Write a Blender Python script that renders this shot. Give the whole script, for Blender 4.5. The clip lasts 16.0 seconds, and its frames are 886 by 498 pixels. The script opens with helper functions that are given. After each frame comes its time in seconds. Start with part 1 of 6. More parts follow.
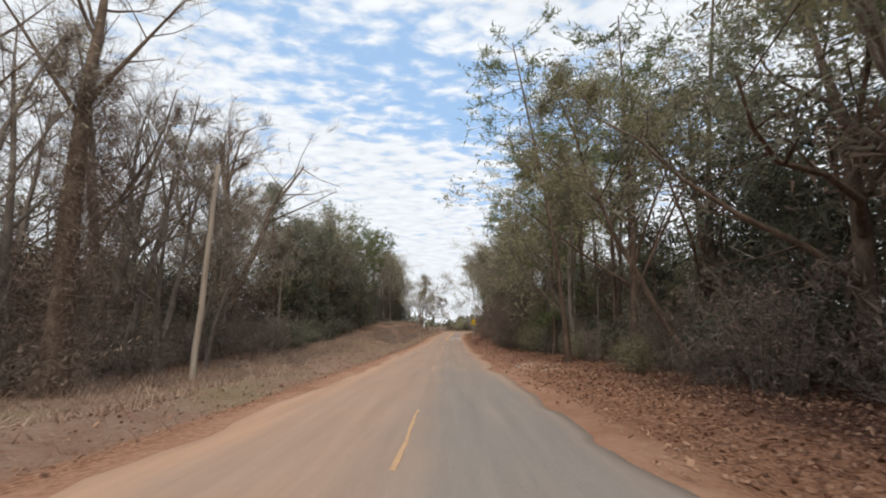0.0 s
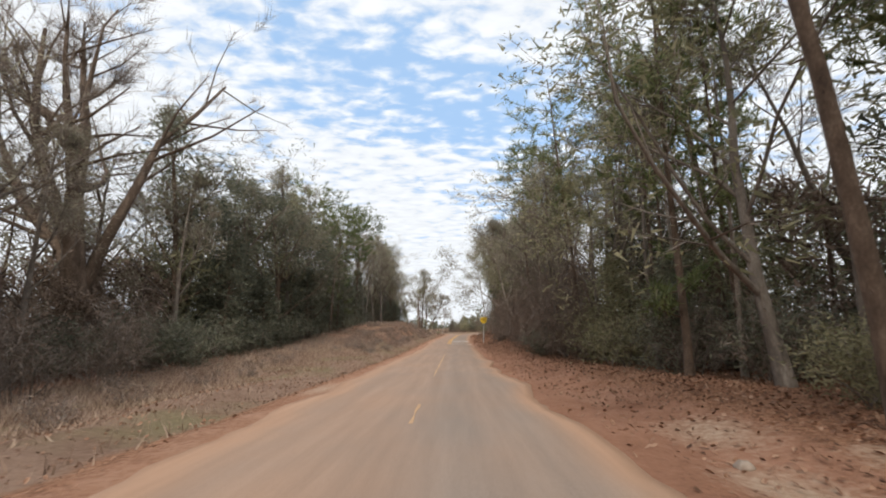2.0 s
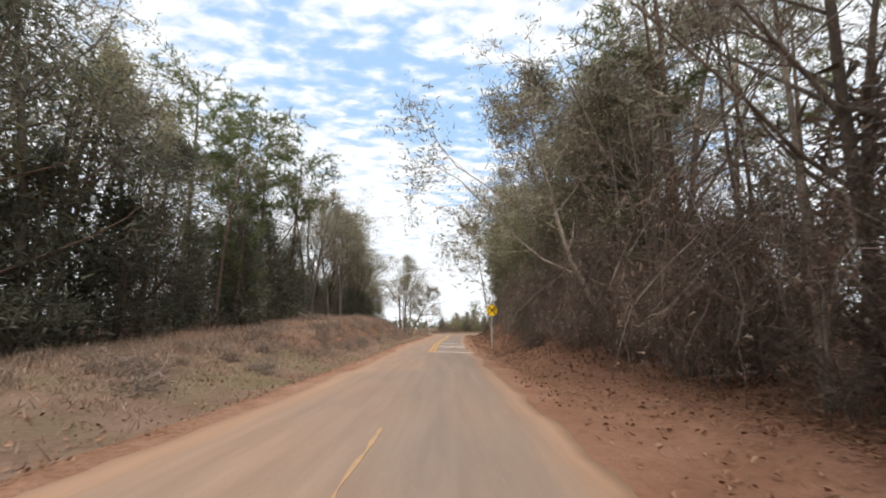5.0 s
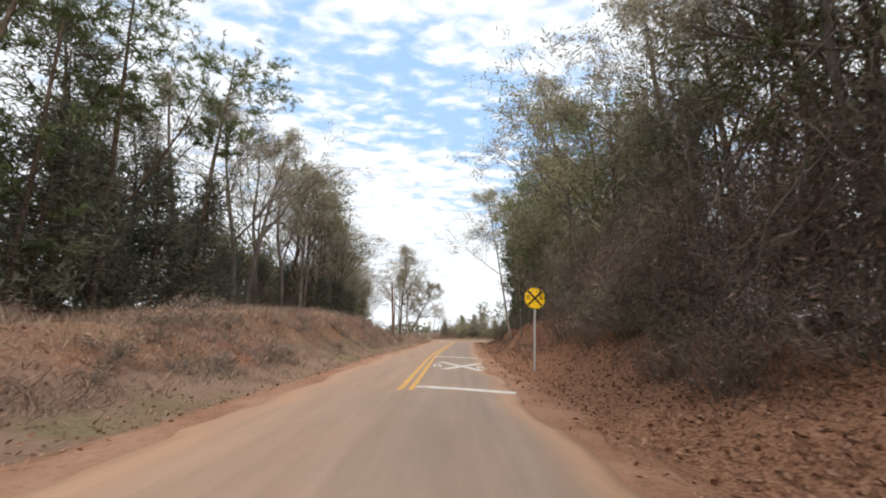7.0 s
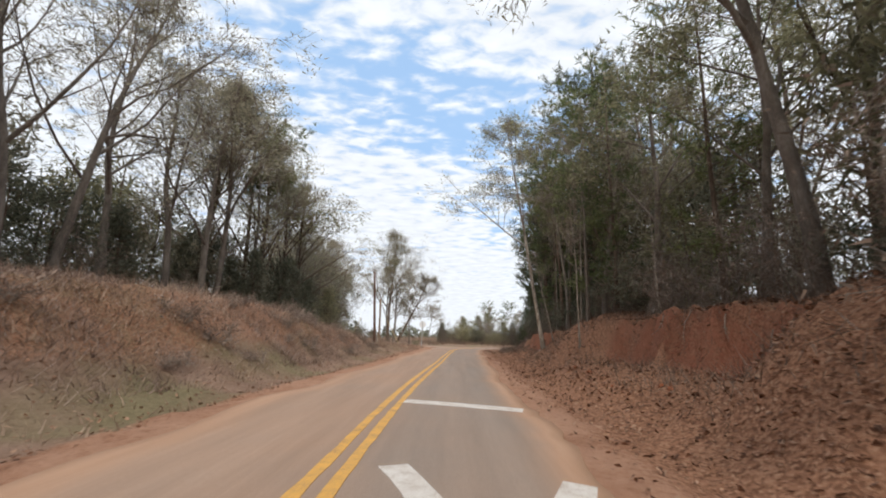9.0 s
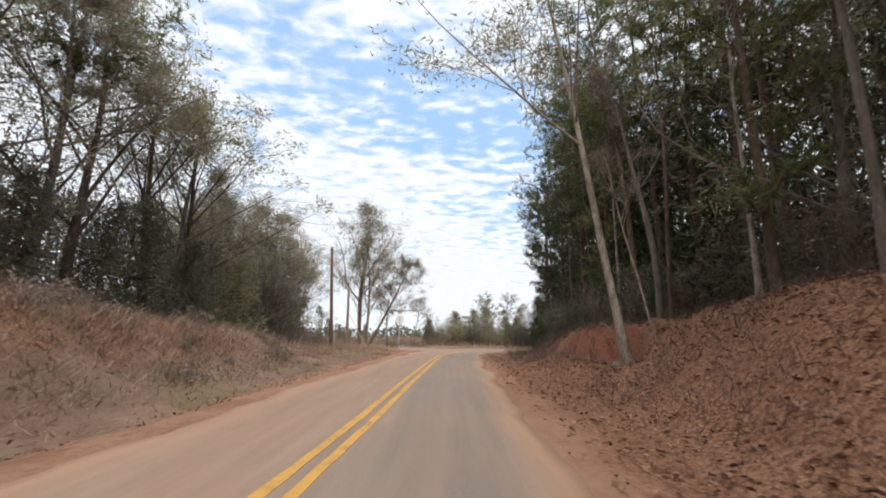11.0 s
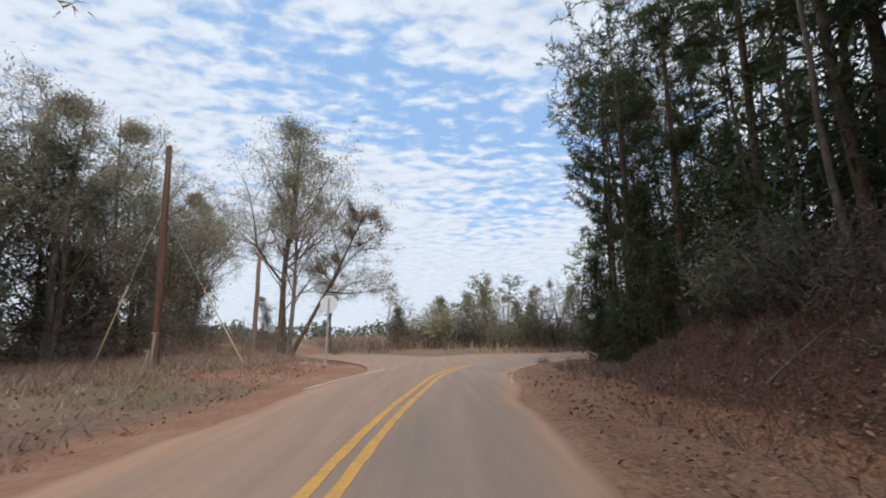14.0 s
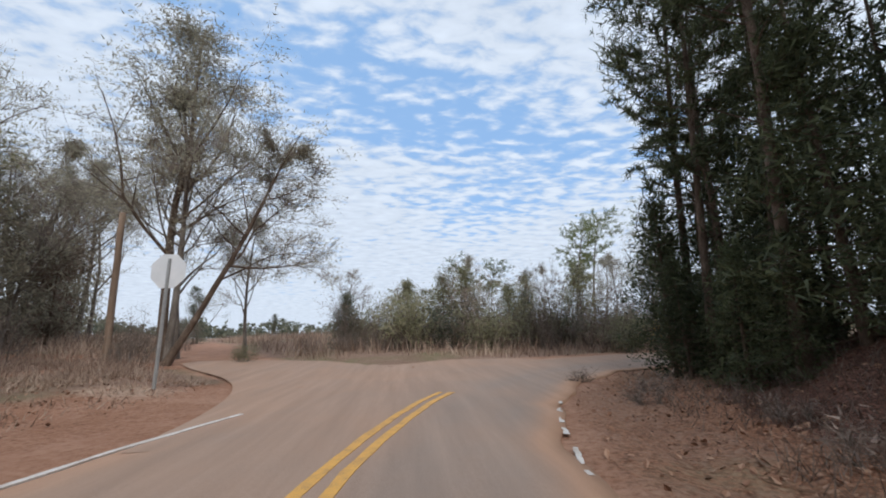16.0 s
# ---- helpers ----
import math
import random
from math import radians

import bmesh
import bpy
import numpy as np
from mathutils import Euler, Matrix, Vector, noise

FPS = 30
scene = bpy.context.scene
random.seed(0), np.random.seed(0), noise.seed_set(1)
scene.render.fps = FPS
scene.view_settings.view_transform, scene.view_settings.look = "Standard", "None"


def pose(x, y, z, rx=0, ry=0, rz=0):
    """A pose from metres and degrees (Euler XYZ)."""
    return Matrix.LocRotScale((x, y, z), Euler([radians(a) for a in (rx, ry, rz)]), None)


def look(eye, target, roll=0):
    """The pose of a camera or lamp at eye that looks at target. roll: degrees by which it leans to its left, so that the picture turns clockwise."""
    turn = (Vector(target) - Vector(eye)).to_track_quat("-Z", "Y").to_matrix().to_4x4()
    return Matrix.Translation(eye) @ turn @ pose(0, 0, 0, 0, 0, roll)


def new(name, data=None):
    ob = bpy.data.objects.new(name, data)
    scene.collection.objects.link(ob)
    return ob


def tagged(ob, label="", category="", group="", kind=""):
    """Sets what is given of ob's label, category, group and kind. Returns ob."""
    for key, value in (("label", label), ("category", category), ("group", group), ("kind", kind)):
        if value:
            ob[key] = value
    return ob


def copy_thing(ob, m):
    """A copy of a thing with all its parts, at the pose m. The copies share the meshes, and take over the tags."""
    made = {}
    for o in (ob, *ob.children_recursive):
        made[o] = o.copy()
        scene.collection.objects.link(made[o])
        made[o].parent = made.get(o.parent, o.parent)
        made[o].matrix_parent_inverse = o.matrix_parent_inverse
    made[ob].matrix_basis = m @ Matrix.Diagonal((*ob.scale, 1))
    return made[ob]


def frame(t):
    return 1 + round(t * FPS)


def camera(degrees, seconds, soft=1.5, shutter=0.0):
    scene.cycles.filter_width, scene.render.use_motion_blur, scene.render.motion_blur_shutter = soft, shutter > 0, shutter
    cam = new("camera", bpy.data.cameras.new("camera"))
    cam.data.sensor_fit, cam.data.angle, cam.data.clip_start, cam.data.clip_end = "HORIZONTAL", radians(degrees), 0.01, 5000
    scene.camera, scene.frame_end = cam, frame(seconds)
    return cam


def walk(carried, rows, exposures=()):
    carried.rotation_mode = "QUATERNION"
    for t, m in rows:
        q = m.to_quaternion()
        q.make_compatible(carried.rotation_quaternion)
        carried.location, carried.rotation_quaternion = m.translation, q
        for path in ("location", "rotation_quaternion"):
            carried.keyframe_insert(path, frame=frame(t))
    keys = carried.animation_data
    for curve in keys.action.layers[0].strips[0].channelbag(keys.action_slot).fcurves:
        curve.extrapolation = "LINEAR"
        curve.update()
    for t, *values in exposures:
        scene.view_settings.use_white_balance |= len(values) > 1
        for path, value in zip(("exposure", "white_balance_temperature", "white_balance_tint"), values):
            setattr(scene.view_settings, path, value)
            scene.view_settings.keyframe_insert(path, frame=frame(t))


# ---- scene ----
cam = camera(91.27, 16.0, soft=1.9, shutter=0.14)
PATH = [
    (0.0, pose(0.000, -0.001, 1.374, 100.63, -0.77, 1.30)),
    (0.5, pose(0.017, 4.181, 1.316, 100.73, -0.13, 1.20)),
    (1.0, pose(-0.002, 8.421, 1.267, 100.83, 0.47, 1.36)),
    (1.5, pose(-0.047, 12.652, 1.239, 100.88, 0.86, 1.67)),
    (2.0, pose(-0.076, 16.781, 1.207, 100.93, 0.60, 1.79)),
    (2.5, pose(-0.095, 20.835, 1.160, 100.95, 0.08, 1.60)),
    (3.0, pose(-0.111, 24.932, 1.115, 100.85, 0.09, 1.36)),
    (3.5, pose(-0.121, 29.065, 1.096, 100.80, 0.07, 1.06)),
    (4.0, pose(-0.103, 33.200, 1.078, 100.85, 0.09, 0.81)),
    (4.5, pose(-0.028, 37.299, 1.033, 100.95, 0.39, 0.72)),
    (5.0, pose(0.012, 41.478, 1.011, 101.06, 0.36, 0.62)),
    (5.5, pose(0.040, 45.746, 1.007, 101.21, 0.06, 0.65)),
    (6.0, pose(0.058, 50.055, 1.017, 101.39, -0.36, 0.76)),
    (6.5, pose(0.069, 54.359, 1.039, 101.57, -0.76, 0.93)),
    (7.0, pose(0.076, 58.609, 1.070, 101.76, -0.99, 1.11)),
    (7.5, pose(0.087, 62.847, 1.087, 101.90, -1.07, 1.33)),
    (8.0, pose(0.086, 67.023, 1.138, 102.10, -1.18, 1.47)),
    (8.5, pose(0.092, 71.125, 1.206, 102.28, -1.38, 1.35)),
    (9.0, pose(0.123, 75.166, 1.251, 102.35, -1.49, 0.98)),
    (9.5, pose(0.206, 79.217, 1.312, 102.42, -1.51, 0.73)),
    (10.0, pose(0.379, 83.223, 1.380, 102.39, -1.31, 0.47)),
    (10.5, pose(0.592, 87.184, 1.450, 102.33, -1.00, 0.27)),
    (11.0, pose(0.789, 91.098, 1.518, 102.28, -0.66, 0.19)),
    (11.5, pose(0.919, 94.964, 1.580, 102.29, -0.37, 0.28)),
    (12.0, pose(1.002, 98.862, 1.626, 102.34, 0.01, 0.67)),
    (12.5, pose(1.075, 102.646, 1.693, 102.41, 0.07, 0.67)),
    (13.0, pose(1.146, 106.426, 1.779, 102.38, 0.13, 0.23)),
    (13.5, pose(1.220, 110.221, 1.882, 102.17, 0.30, -0.68)),
    (14.0, pose(1.353, 113.716, 1.966, 101.83, 0.53, -1.74)),
    (14.5, pose(1.556, 116.824, 2.019, 101.52, 0.87, -2.69)),
    (15.0, pose(1.791, 119.644, 2.044, 101.35, 1.12, -3.52)),
    (15.5, pose(2.042, 122.257, 2.055, 101.29, 1.08, -4.29)),
    (16.0, pose(2.310, 124.611, 2.060, 101.30, 0.84, -4.95)),
]
walk(cam, PATH, [(0.0, 0.0, 6550, 10), (3.0, 0.14, 6600, 10), (7.5, 0.26, 6520, 10), (9.0, 0.08, 6480, 10), (11.5, 0.17, 6400, 10), (13.0, -0.05, 6180, 10), (16.0, -0.25, 5850, 9)])

# ---- sky and sun ----
SUN_AZ, SUN_EL = 181.0, 40.0          # where the sun stands: degrees clockwise from ahead (+y), and above the horizon
world = bpy.data.worlds.new("sky")
scene.world = world
world.use_nodes = True


def sky_nodes(nt):
    n, l = nt.nodes, nt.links
    n.clear()
    out = n.new("ShaderNodeOutputWorld")
    sky = n.new("ShaderNodeTexSky")
    sky.sky_type, sky.sun_disc = "NISHITA", False
    sky.sun_elevation, sky.sun_rotation = radians(SUN_EL), radians(SUN_AZ)
    sky.air_density, sky.dust_density = 1.0, 1.2
    blue = n.new("ShaderNodeBackground")
    blue.inputs["Strength"].default_value = 0.15
    tint = n.new("ShaderNodeMixRGB")
    tint.inputs[0].default_value = 0.75
    tint.inputs[2].default_value = (2.5, 4.3, 6.9, 1)
    l.new(sky.outputs[0], tint.inputs[1])
    l.new(tint.outputs[0], blue.inputs["Color"])
    cloud = n.new("ShaderNodeBackground")
    # the cloud layer: a flat sheet of small cells, seen from below
    tc = n.new("ShaderNodeTexCoord")
    sep = n.new("ShaderNodeSeparateXYZ")
    l.new(tc.outputs["Generated"], sep.inputs[0])

    def math_(op, a, b=None, c=None, clamp=False):
        m = n.new("ShaderNodeMath")
        m.operation, m.use_clamp = op, clamp
        for i, v in enumerate((a, b, c)):
            if v is None:
                continue
            if isinstance(v, (int, float)):
                m.inputs[i].default_value = v
            else:
                l.new(v, m.inputs[i])
        return m.outputs[0]
    up = math_("ADD", math_("MAXIMUM", sep.outputs[2], 0.0), 0.06)
    px = math_("DIVIDE", sep.outputs[0], up)
    py = math_("DIVIDE", sep.outputs[1], up)
    com = n.new("ShaderNodeCombineXYZ")
    l.new(px, com.inputs[0]), l.new(py, com.inputs[1])

    def noise_(scale, detail, rough, stretch, off):
        mp = n.new("ShaderNodeMapping")
        mp.inputs["Scale"].default_value = stretch
        mp.inputs["Location"].default_value = off
        mp.inputs["Rotation"].default_value = (0, 0, radians(-14))
        l.new(com.outputs[0], mp.inputs[0])
        t = n.new("ShaderNodeTexNoise")
        t.inputs["Scale"].default_value, t.inputs["Detail"].default_value, t.inputs["Roughness"].default_value = scale, detail, rough
        t.inputs["Distortion"].default_value = 0.25
        l.new(mp.outputs[0], t.inputs["Vector"])
        return t.outputs[0]
    cells = noise_(12.0, 4.0, 0.5, (0.7, 1.0, 1), (3.1, 0.4, 0))
    broad = noise_(1.1, 3.0, 0.5, (0.5, 1.0, 1), (0.6, 7.3, 0))
    # the wide blue gap in the sheet, ahead
    gx = math_("MULTIPLY", math_("SUBTRACT", px, 0.12), 0.72)
    gy = math_("MULTIPLY", math_("SUBTRACT", math_("ADD", py, math_("MULTIPLY", px, -0.35)), 1.62), 1.5)
    gap = math_("EXPONENT", math_("MULTIPLY", math_("ADD", math_("MULTIPLY", gx, gx), math_("MULTIPLY", gy, gy)), -2.2))
    gx2 = math_("MULTIPLY", math_("SUBTRACT", px, 0.55), 1.6)
    gy2 = math_("MULTIPLY", math_("SUBTRACT", py, 2.9), 1.3)
    gap2 = math_("EXPONENT", math_("MULTIPLY", math_("ADD", math_("MULTIPLY", gx2, gx2), math_("MULTIPLY", gy2, gy2)), -1.5))
    low = math_("MULTIPLY", math_("POWER", math_("SUBTRACT", 1.0, math_("MAXIMUM", sep.outputs[2], 0.0)), 6.0), 0.25)
    d = math_("ADD", math_("MULTIPLY", cells, 1.2), math_("MULTIPLY", broad, 0.7))
    d = math_("SUBTRACT", d, 0.05)
    d = math_("SUBTRACT", d, math_("MULTIPLY", gap, 0.33))
    d = math_("SUBTRACT", d, math_("MULTIPLY", gap2, 0.20))
    d = math_("ADD", d, low)
    cover = n.new("ShaderNodeMapRange")
    cover.interpolation_type = "SMOOTHSTEP"
    cover.inputs["From Min"].default_value, cover.inputs["From Max"].default_value = 0.53, 0.90
    cover.inputs["To Min"].default_value, cover.inputs["To Max"].default_value = 0.12, 0.98
    l.new(d, cover.inputs["Value"])
    ramp = n.new("ShaderNodeMapRange")
    ramp.inputs["From Min"].default_value, ramp.inputs["From Max"].default_value = 0.35, 0.75
    ramp.inputs["To Min"].default_value, ramp.inputs["To Max"].default_value = 0.84, 1.02
    l.new(cells, ramp.inputs["Value"])
    grey = n.new("ShaderNodeCombineColor")
    l.new(math_("MULTIPLY", ramp.outputs[0], 0.93), grey.inputs[0])
    l.new(math_("MULTIPLY", ramp.outputs[0], 0.97), grey.inputs[1])
    l.new(math_("MULTIPLY", ramp.outputs[0], 1.02), grey.inputs[2])
    l.new(grey.outputs[0], cloud.inputs["Color"])
    cloud.inputs["Strength"].default_value = 1.04
    mix = n.new("ShaderNodeMixShader")
    l.new(cover.outputs[0], mix.inputs[0])
    l.new(blue.outputs[0], mix.inputs[1]), l.new(cloud.outputs[0], mix.inputs[2])
    l.new(mix.outputs[0], out.inputs[0])


sky_nodes(world.node_tree)
sun = new("sun", bpy.data.lights.new("sun", "SUN"))
sun.data.energy, sun.data.angle, sun.data.color = 2.1, radians(14), (1.0, 0.94, 0.85)
_a, _e = radians(SUN_AZ), radians(SUN_EL)
sun.matrix_world = look((0, 0, 0), (-math.sin(_a) * math.cos(_e), -math.cos(_a) * math.cos(_e), -math.sin(_e)))


# ---- materials ----
def ramp_node(nt, fac, stops):
    r = nt.nodes.new("ShaderNodeValToRGB")
    e = r.color_ramp.elements
    while len(e) < len(stops):
        e.new(0.5)
    for el, (p, c) in zip(e, stops):
        el.position, el.color = p, (*c, 1)
    nt.links.new(fac, r.inputs[0])
    return r.outputs[0]


def noise_node(nt, scale, detail=4.0, rough=0.6, coord="Object", stretch=(1, 1, 1), vec=None):
    if vec is None:
        tc = nt.nodes.new("ShaderNodeTexCoord")
        vec = tc.outputs[coord]
    mp = nt.nodes.new("ShaderNodeMapping")
    mp.inputs["Scale"].default_value = stretch
    nt.links.new(vec, mp.inputs[0])
    t = nt.nodes.new("ShaderNodeTexNoise")
    t.inputs["Scale"].default_value, t.inputs["Detail"].default_value, t.inputs["Roughness"].default_value = scale, detail, rough
    nt.links.new(mp.outputs[0], t.inputs["Vector"])
    return t.outputs[0]


def mix_node(nt, fac, a, b, mode="MIX"):
    m = nt.nodes.new("ShaderNodeMixRGB")
    m.blend_type = mode
    for i, v in enumerate((fac, a, b)):
        if isinstance(v, (int, float)):
            m.inputs[i].default_value = v
        elif isinstance(v, tuple):
            m.inputs[i].default_value = (*v, 1)
        else:
            nt.links.new(v, m.inputs[i])
    return m.outputs[0]


def calc(nt, op, a, b=None, clamp=False):
    m = nt.nodes.new("ShaderNodeMath")
    m.operation, m.use_clamp = op, clamp
    for i, v in enumerate((a, b)):
        if v is None:
            continue
        if isinstance(v, (int, float)):
            m.inputs[i].default_value = v
        else:
            nt.links.new(v, m.inputs[i])
    return m.outputs[0]


def bump_node(nt, height, strength, dist):
    b = nt.nodes.new("ShaderNodeBump")
    b.inputs["Strength"].default_value, b.inputs["Distance"].default_value = strength, dist
    nt.links.new(height, b.inputs["Height"])
    return b.outputs[0]


def material(name, rough=0.9, metal=0.0, spec=0.3):
    m = bpy.data.materials.new(name)
    m.use_nodes = True
    nt = m.node_tree
    p = nt.nodes["Principled BSDF"]
    p.inputs["Roughness"].default_value, p.inputs["Metallic"].default_value = rough, metal
    p.inputs["Specular IOR Level"].default_value = spec
    return m, nt, p


def simple_mat(name, stops, scale=6.0, fine=60.0, rough=0.9, metal=0.0, bump=0.3, dist=0.01, stretch=(1, 1, 1), spec=0.3):
    """A surface whose colour runs through stops by a coarse noise, with fine grain and relief."""
    m, nt, p = material(name, rough, metal, spec)
    a = noise_node(nt, scale, 5, 0.6, stretch=stretch)
    b = noise_node(nt, fine, 4, 0.6, stretch=stretch)
    f = calc(nt, "ADD", calc(nt, "MULTIPLY", a, 0.65), calc(nt, "MULTIPLY", b, 0.35))
    col = ramp_node(nt, f, stops)
    nt.links.new(col, p.inputs["Base Color"])
    nt.links.new(bump_node(nt, f, bump, dist), p.inputs["Normal"])
    return m


def leaf_mat(name, stops, trans=0.25, rough=0.55, jitter=0.35):
    """Leaves: each one its own shade, each plant its own tone, some light coming through."""
    m, nt, p = material(name, rough, 0, 0.25)
    geo = nt.nodes.new("ShaderNodeNewGeometry")
    info = nt.nodes.new("ShaderNodeObjectInfo")
    f = calc(nt, "ADD", calc(nt, "MULTIPLY", geo.outputs["Random Per Island"], 1 - jitter), calc(nt, "MULTIPLY", info.outputs["Random"], jitter))
    big = noise_node(nt, 0.45, 2, 0.5)
    f = calc(nt, "ADD", f, calc(nt, "MULTIPLY", calc(nt, "SUBTRACT", big, 0.5), 0.8), True)
    col = ramp_node(nt, f, stops)
    nt.links.new(col, p.inputs["Base Color"])
    tr = nt.nodes.new("ShaderNodeBsdfTranslucent")
    nt.links.new(col, tr.inputs["Color"])
    ms = nt.nodes.new("ShaderNodeMixShader")
    ms.inputs[0].default_value = trans
    nt.links.new(p.outputs[0], ms.inputs[1]), nt.links.new(tr.outputs[0], ms.inputs[2])
    nt.links.new(ms.outputs[0], nt.nodes["Material Output"].inputs[0])
    return m


def ground_mat():
    """Red clay, dry grass, leaf litter and forest floor, by the ground's own cover map; tree shade is painted into the
    floor.
    """
    m, nt, p = material("soil", 0.95, 0, 0.15)
    at = nt.nodes.new("ShaderNodeVertexColor")
    at.layer_name = "cover"
    sp = nt.nodes.new("ShaderNodeSeparateColor")
    nt.links.new(at.outputs[0], sp.inputs[0])
    n1, n2, n3 = noise_node(nt, 0.7, 6, 0.65), noise_node(nt, 9, 5, 0.65), noise_node(nt, 45, 3, 0.7)
    v = nt.nodes.new("ShaderNodeTexVoronoi")
    v.inputs["Scale"].default_value = 24
    tc = nt.nodes.new("ShaderNodeTexCoord")
    nt.links.new(tc.outputs["Object"], v.inputs["Vector"])
    vs = nt.nodes.new("ShaderNodeSeparateColor")
    nt.links.new(v.outputs["Color"], vs.inputs[0])
    fine = calc(nt, "ADD", calc(nt, "MULTIPLY", n2, 0.5), calc(nt, "MULTIPLY", n3, 0.5))
    cn = calc(nt, "ADD", calc(nt, "MULTIPLY", n1, 0.5), calc(nt, "MULTIPLY", fine, 0.5))
    dusty = ramp_node(nt, cn, [(0.28, (0.23, 0.110, 0.068)), (0.45, (0.40, 0.210, 0.132)), (0.6, (0.50, 0.295, 0.200)), (0.75, (0.58, 0.39, 0.28))])
    clay = ramp_node(nt, cn,
                     [(0.28, (0.105, 0.036, 0.024)), (0.42, (0.215, 0.078, 0.046)), (0.56, (0.33, 0.130, 0.078)), (0.72, (0.44, 0.235, 0.155))])
    grass = ramp_node(nt, calc(nt, "ADD", calc(nt, "MULTIPLY", n1, 0.4), calc(nt, "MULTIPLY", fine, 0.6)),
                      [(0.28, (0.10, 0.055, 0.038)), (0.42, (0.24, 0.15, 0.105)), (0.58, (0.36, 0.24, 0.175)), (0.72, (0.42, 0.305, 0.22)), (0.85, (0.26, 0.22, 0.13))])
    litter = ramp_node(nt, calc(nt, "ADD", calc(nt, "MULTIPLY", vs.outputs[0], 0.45), calc(nt, "MULTIPLY", fine, 0.55)),
                       [(0.2, (0.12, 0.057, 0.034)), (0.4, (0.26, 0.126, 0.074)), (0.6, (0.40, 0.205, 0.124)), (0.85, (0.52, 0.315, 0.205))])

    def sharpen(x, nz):
        s = calc(nt, "ADD", x, calc(nt, "MULTIPLY", calc(nt, "SUBTRACT", nz, 0.5), 1.3))
        r = nt.nodes.new("ShaderNodeMapRange")
        r.inputs["From Min"].default_value, r.inputs["From Max"].default_value = 0.32, 0.68
        nt.links.new(s, r.inputs["Value"])
        return r.outputs[0]
    mixn = calc(nt, "ADD", calc(nt, "MULTIPLY", n1, 0.35), calc(nt, "MULTIPLY", n2, 0.65))
    green = ramp_node(nt, fine, [(0.3, (0.12, 0.105, 0.05)), (0.55, (0.25, 0.215, 0.115)), (0.8, (0.37, 0.31, 0.18))])
    patch = nt.nodes.new("ShaderNodeMapRange")
    patch.inputs["From Min"].default_value, patch.inputs["From Max"].default_value = 0.48, 0.66
    nt.links.new(noise_node(nt, 0.22, 3, 0.6), patch.inputs["Value"])
    grass = mix_node(nt, calc(nt, "MULTIPLY", patch.outputs[0], 0.8), grass, green)
    c = mix_node(nt, sharpen(sp.outputs[1], mixn), litter, grass)
    c = mix_node(nt, sharpen(sp.outputs[0], mixn), c, mix_node(nt, at.outputs["Alpha"], dusty, clay))
    # darker leaf litter, with the shade of the trees put into its colour
    shade_litter = ramp_node(nt, calc(nt, "ADD", calc(nt, "MULTIPLY", vs.outputs[1], 0.4), calc(nt, "MULTIPLY", fine, 0.6)),
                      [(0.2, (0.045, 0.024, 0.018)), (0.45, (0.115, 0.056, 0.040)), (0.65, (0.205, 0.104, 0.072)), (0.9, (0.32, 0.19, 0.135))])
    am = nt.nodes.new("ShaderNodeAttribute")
    am.attribute_name = "shade_litter"
    c = mix_node(nt, sharpen(am.outputs["Fac"], mixn), c, shade_litter)
    pale = ramp_node(nt, fine, [(0.35, (0.42, 0.27, 0.18)), (0.6, (0.58, 0.42, 0.31))])
    c = mix_node(nt, sharpen(calc(nt, "MULTIPLY", sp.outputs[2], 0.9), mixn), c, pale)
    nt.links.new(c, p.inputs["Base Color"])
    nt.links.new(bump_node(nt, calc(nt, "ADD", n2, calc(nt, "MULTIPLY", n3, 0.5)), 0.9, 0.06), p.inputs["Normal"])
    return m


def road_mat():
    """Old asphalt, dusted with clay: heavy along the edges and over the left lane, thin in the right one."""
    m, nt, p = material("dusty_asphalt", 0.85, 0, 0.3)
    at = nt.nodes.new("ShaderNodeAttribute")
    at.attribute_name = "dust"
    n1 = noise_node(nt, 0.8, 5, 0.6, stretch=(1.0, 0.035, 1))
    n2 = noise_node(nt, 3.0, 5, 0.65, stretch=(1.0, 0.06, 1))
    n3 = noise_node(nt, 70, 3, 0.7)
    asph = ramp_node(nt, calc(nt, "ADD", calc(nt, "MULTIPLY", n3, 0.7), calc(nt, "MULTIPLY", n2, 0.3)),
                     [(0.3, (0.18, 0.157, 0.138)), (0.55, (0.29, 0.25, 0.218)), (0.75, (0.39, 0.335, 0.29))])
    dust = ramp_node(nt, calc(nt, "ADD", calc(nt, "MULTIPLY", n2, 0.6), calc(nt, "MULTIPLY", n3, 0.4)),
                     [(0.3, (0.41, 0.24, 0.150)), (0.5, (0.47, 0.283, 0.183)), (0.7, (0.53, 0.335, 0.228))])
    blot = noise_node(nt, 0.35, 4, 0.6)
    f = calc(nt, "ADD", calc(nt, "ADD", at.outputs["Fac"], calc(nt, "MULTIPLY", calc(nt, "SUBTRACT", blot, 0.5), 0.5)), calc(nt, "MULTIPLY", calc(nt, "SUBTRACT", calc(nt, "ADD", calc(nt, "MULTIPLY", n1, 0.6), calc(nt, "MULTIPLY", n2, 0.4)), 0.5), 0.55), True)
    c = mix_node(nt, f, asph, dust)
    nt.links.new(c, p.inputs["Base Color"])
    nt.links.new(bump_node(nt, n3, 0.35, 0.008), p.inputs["Normal"])
    return m


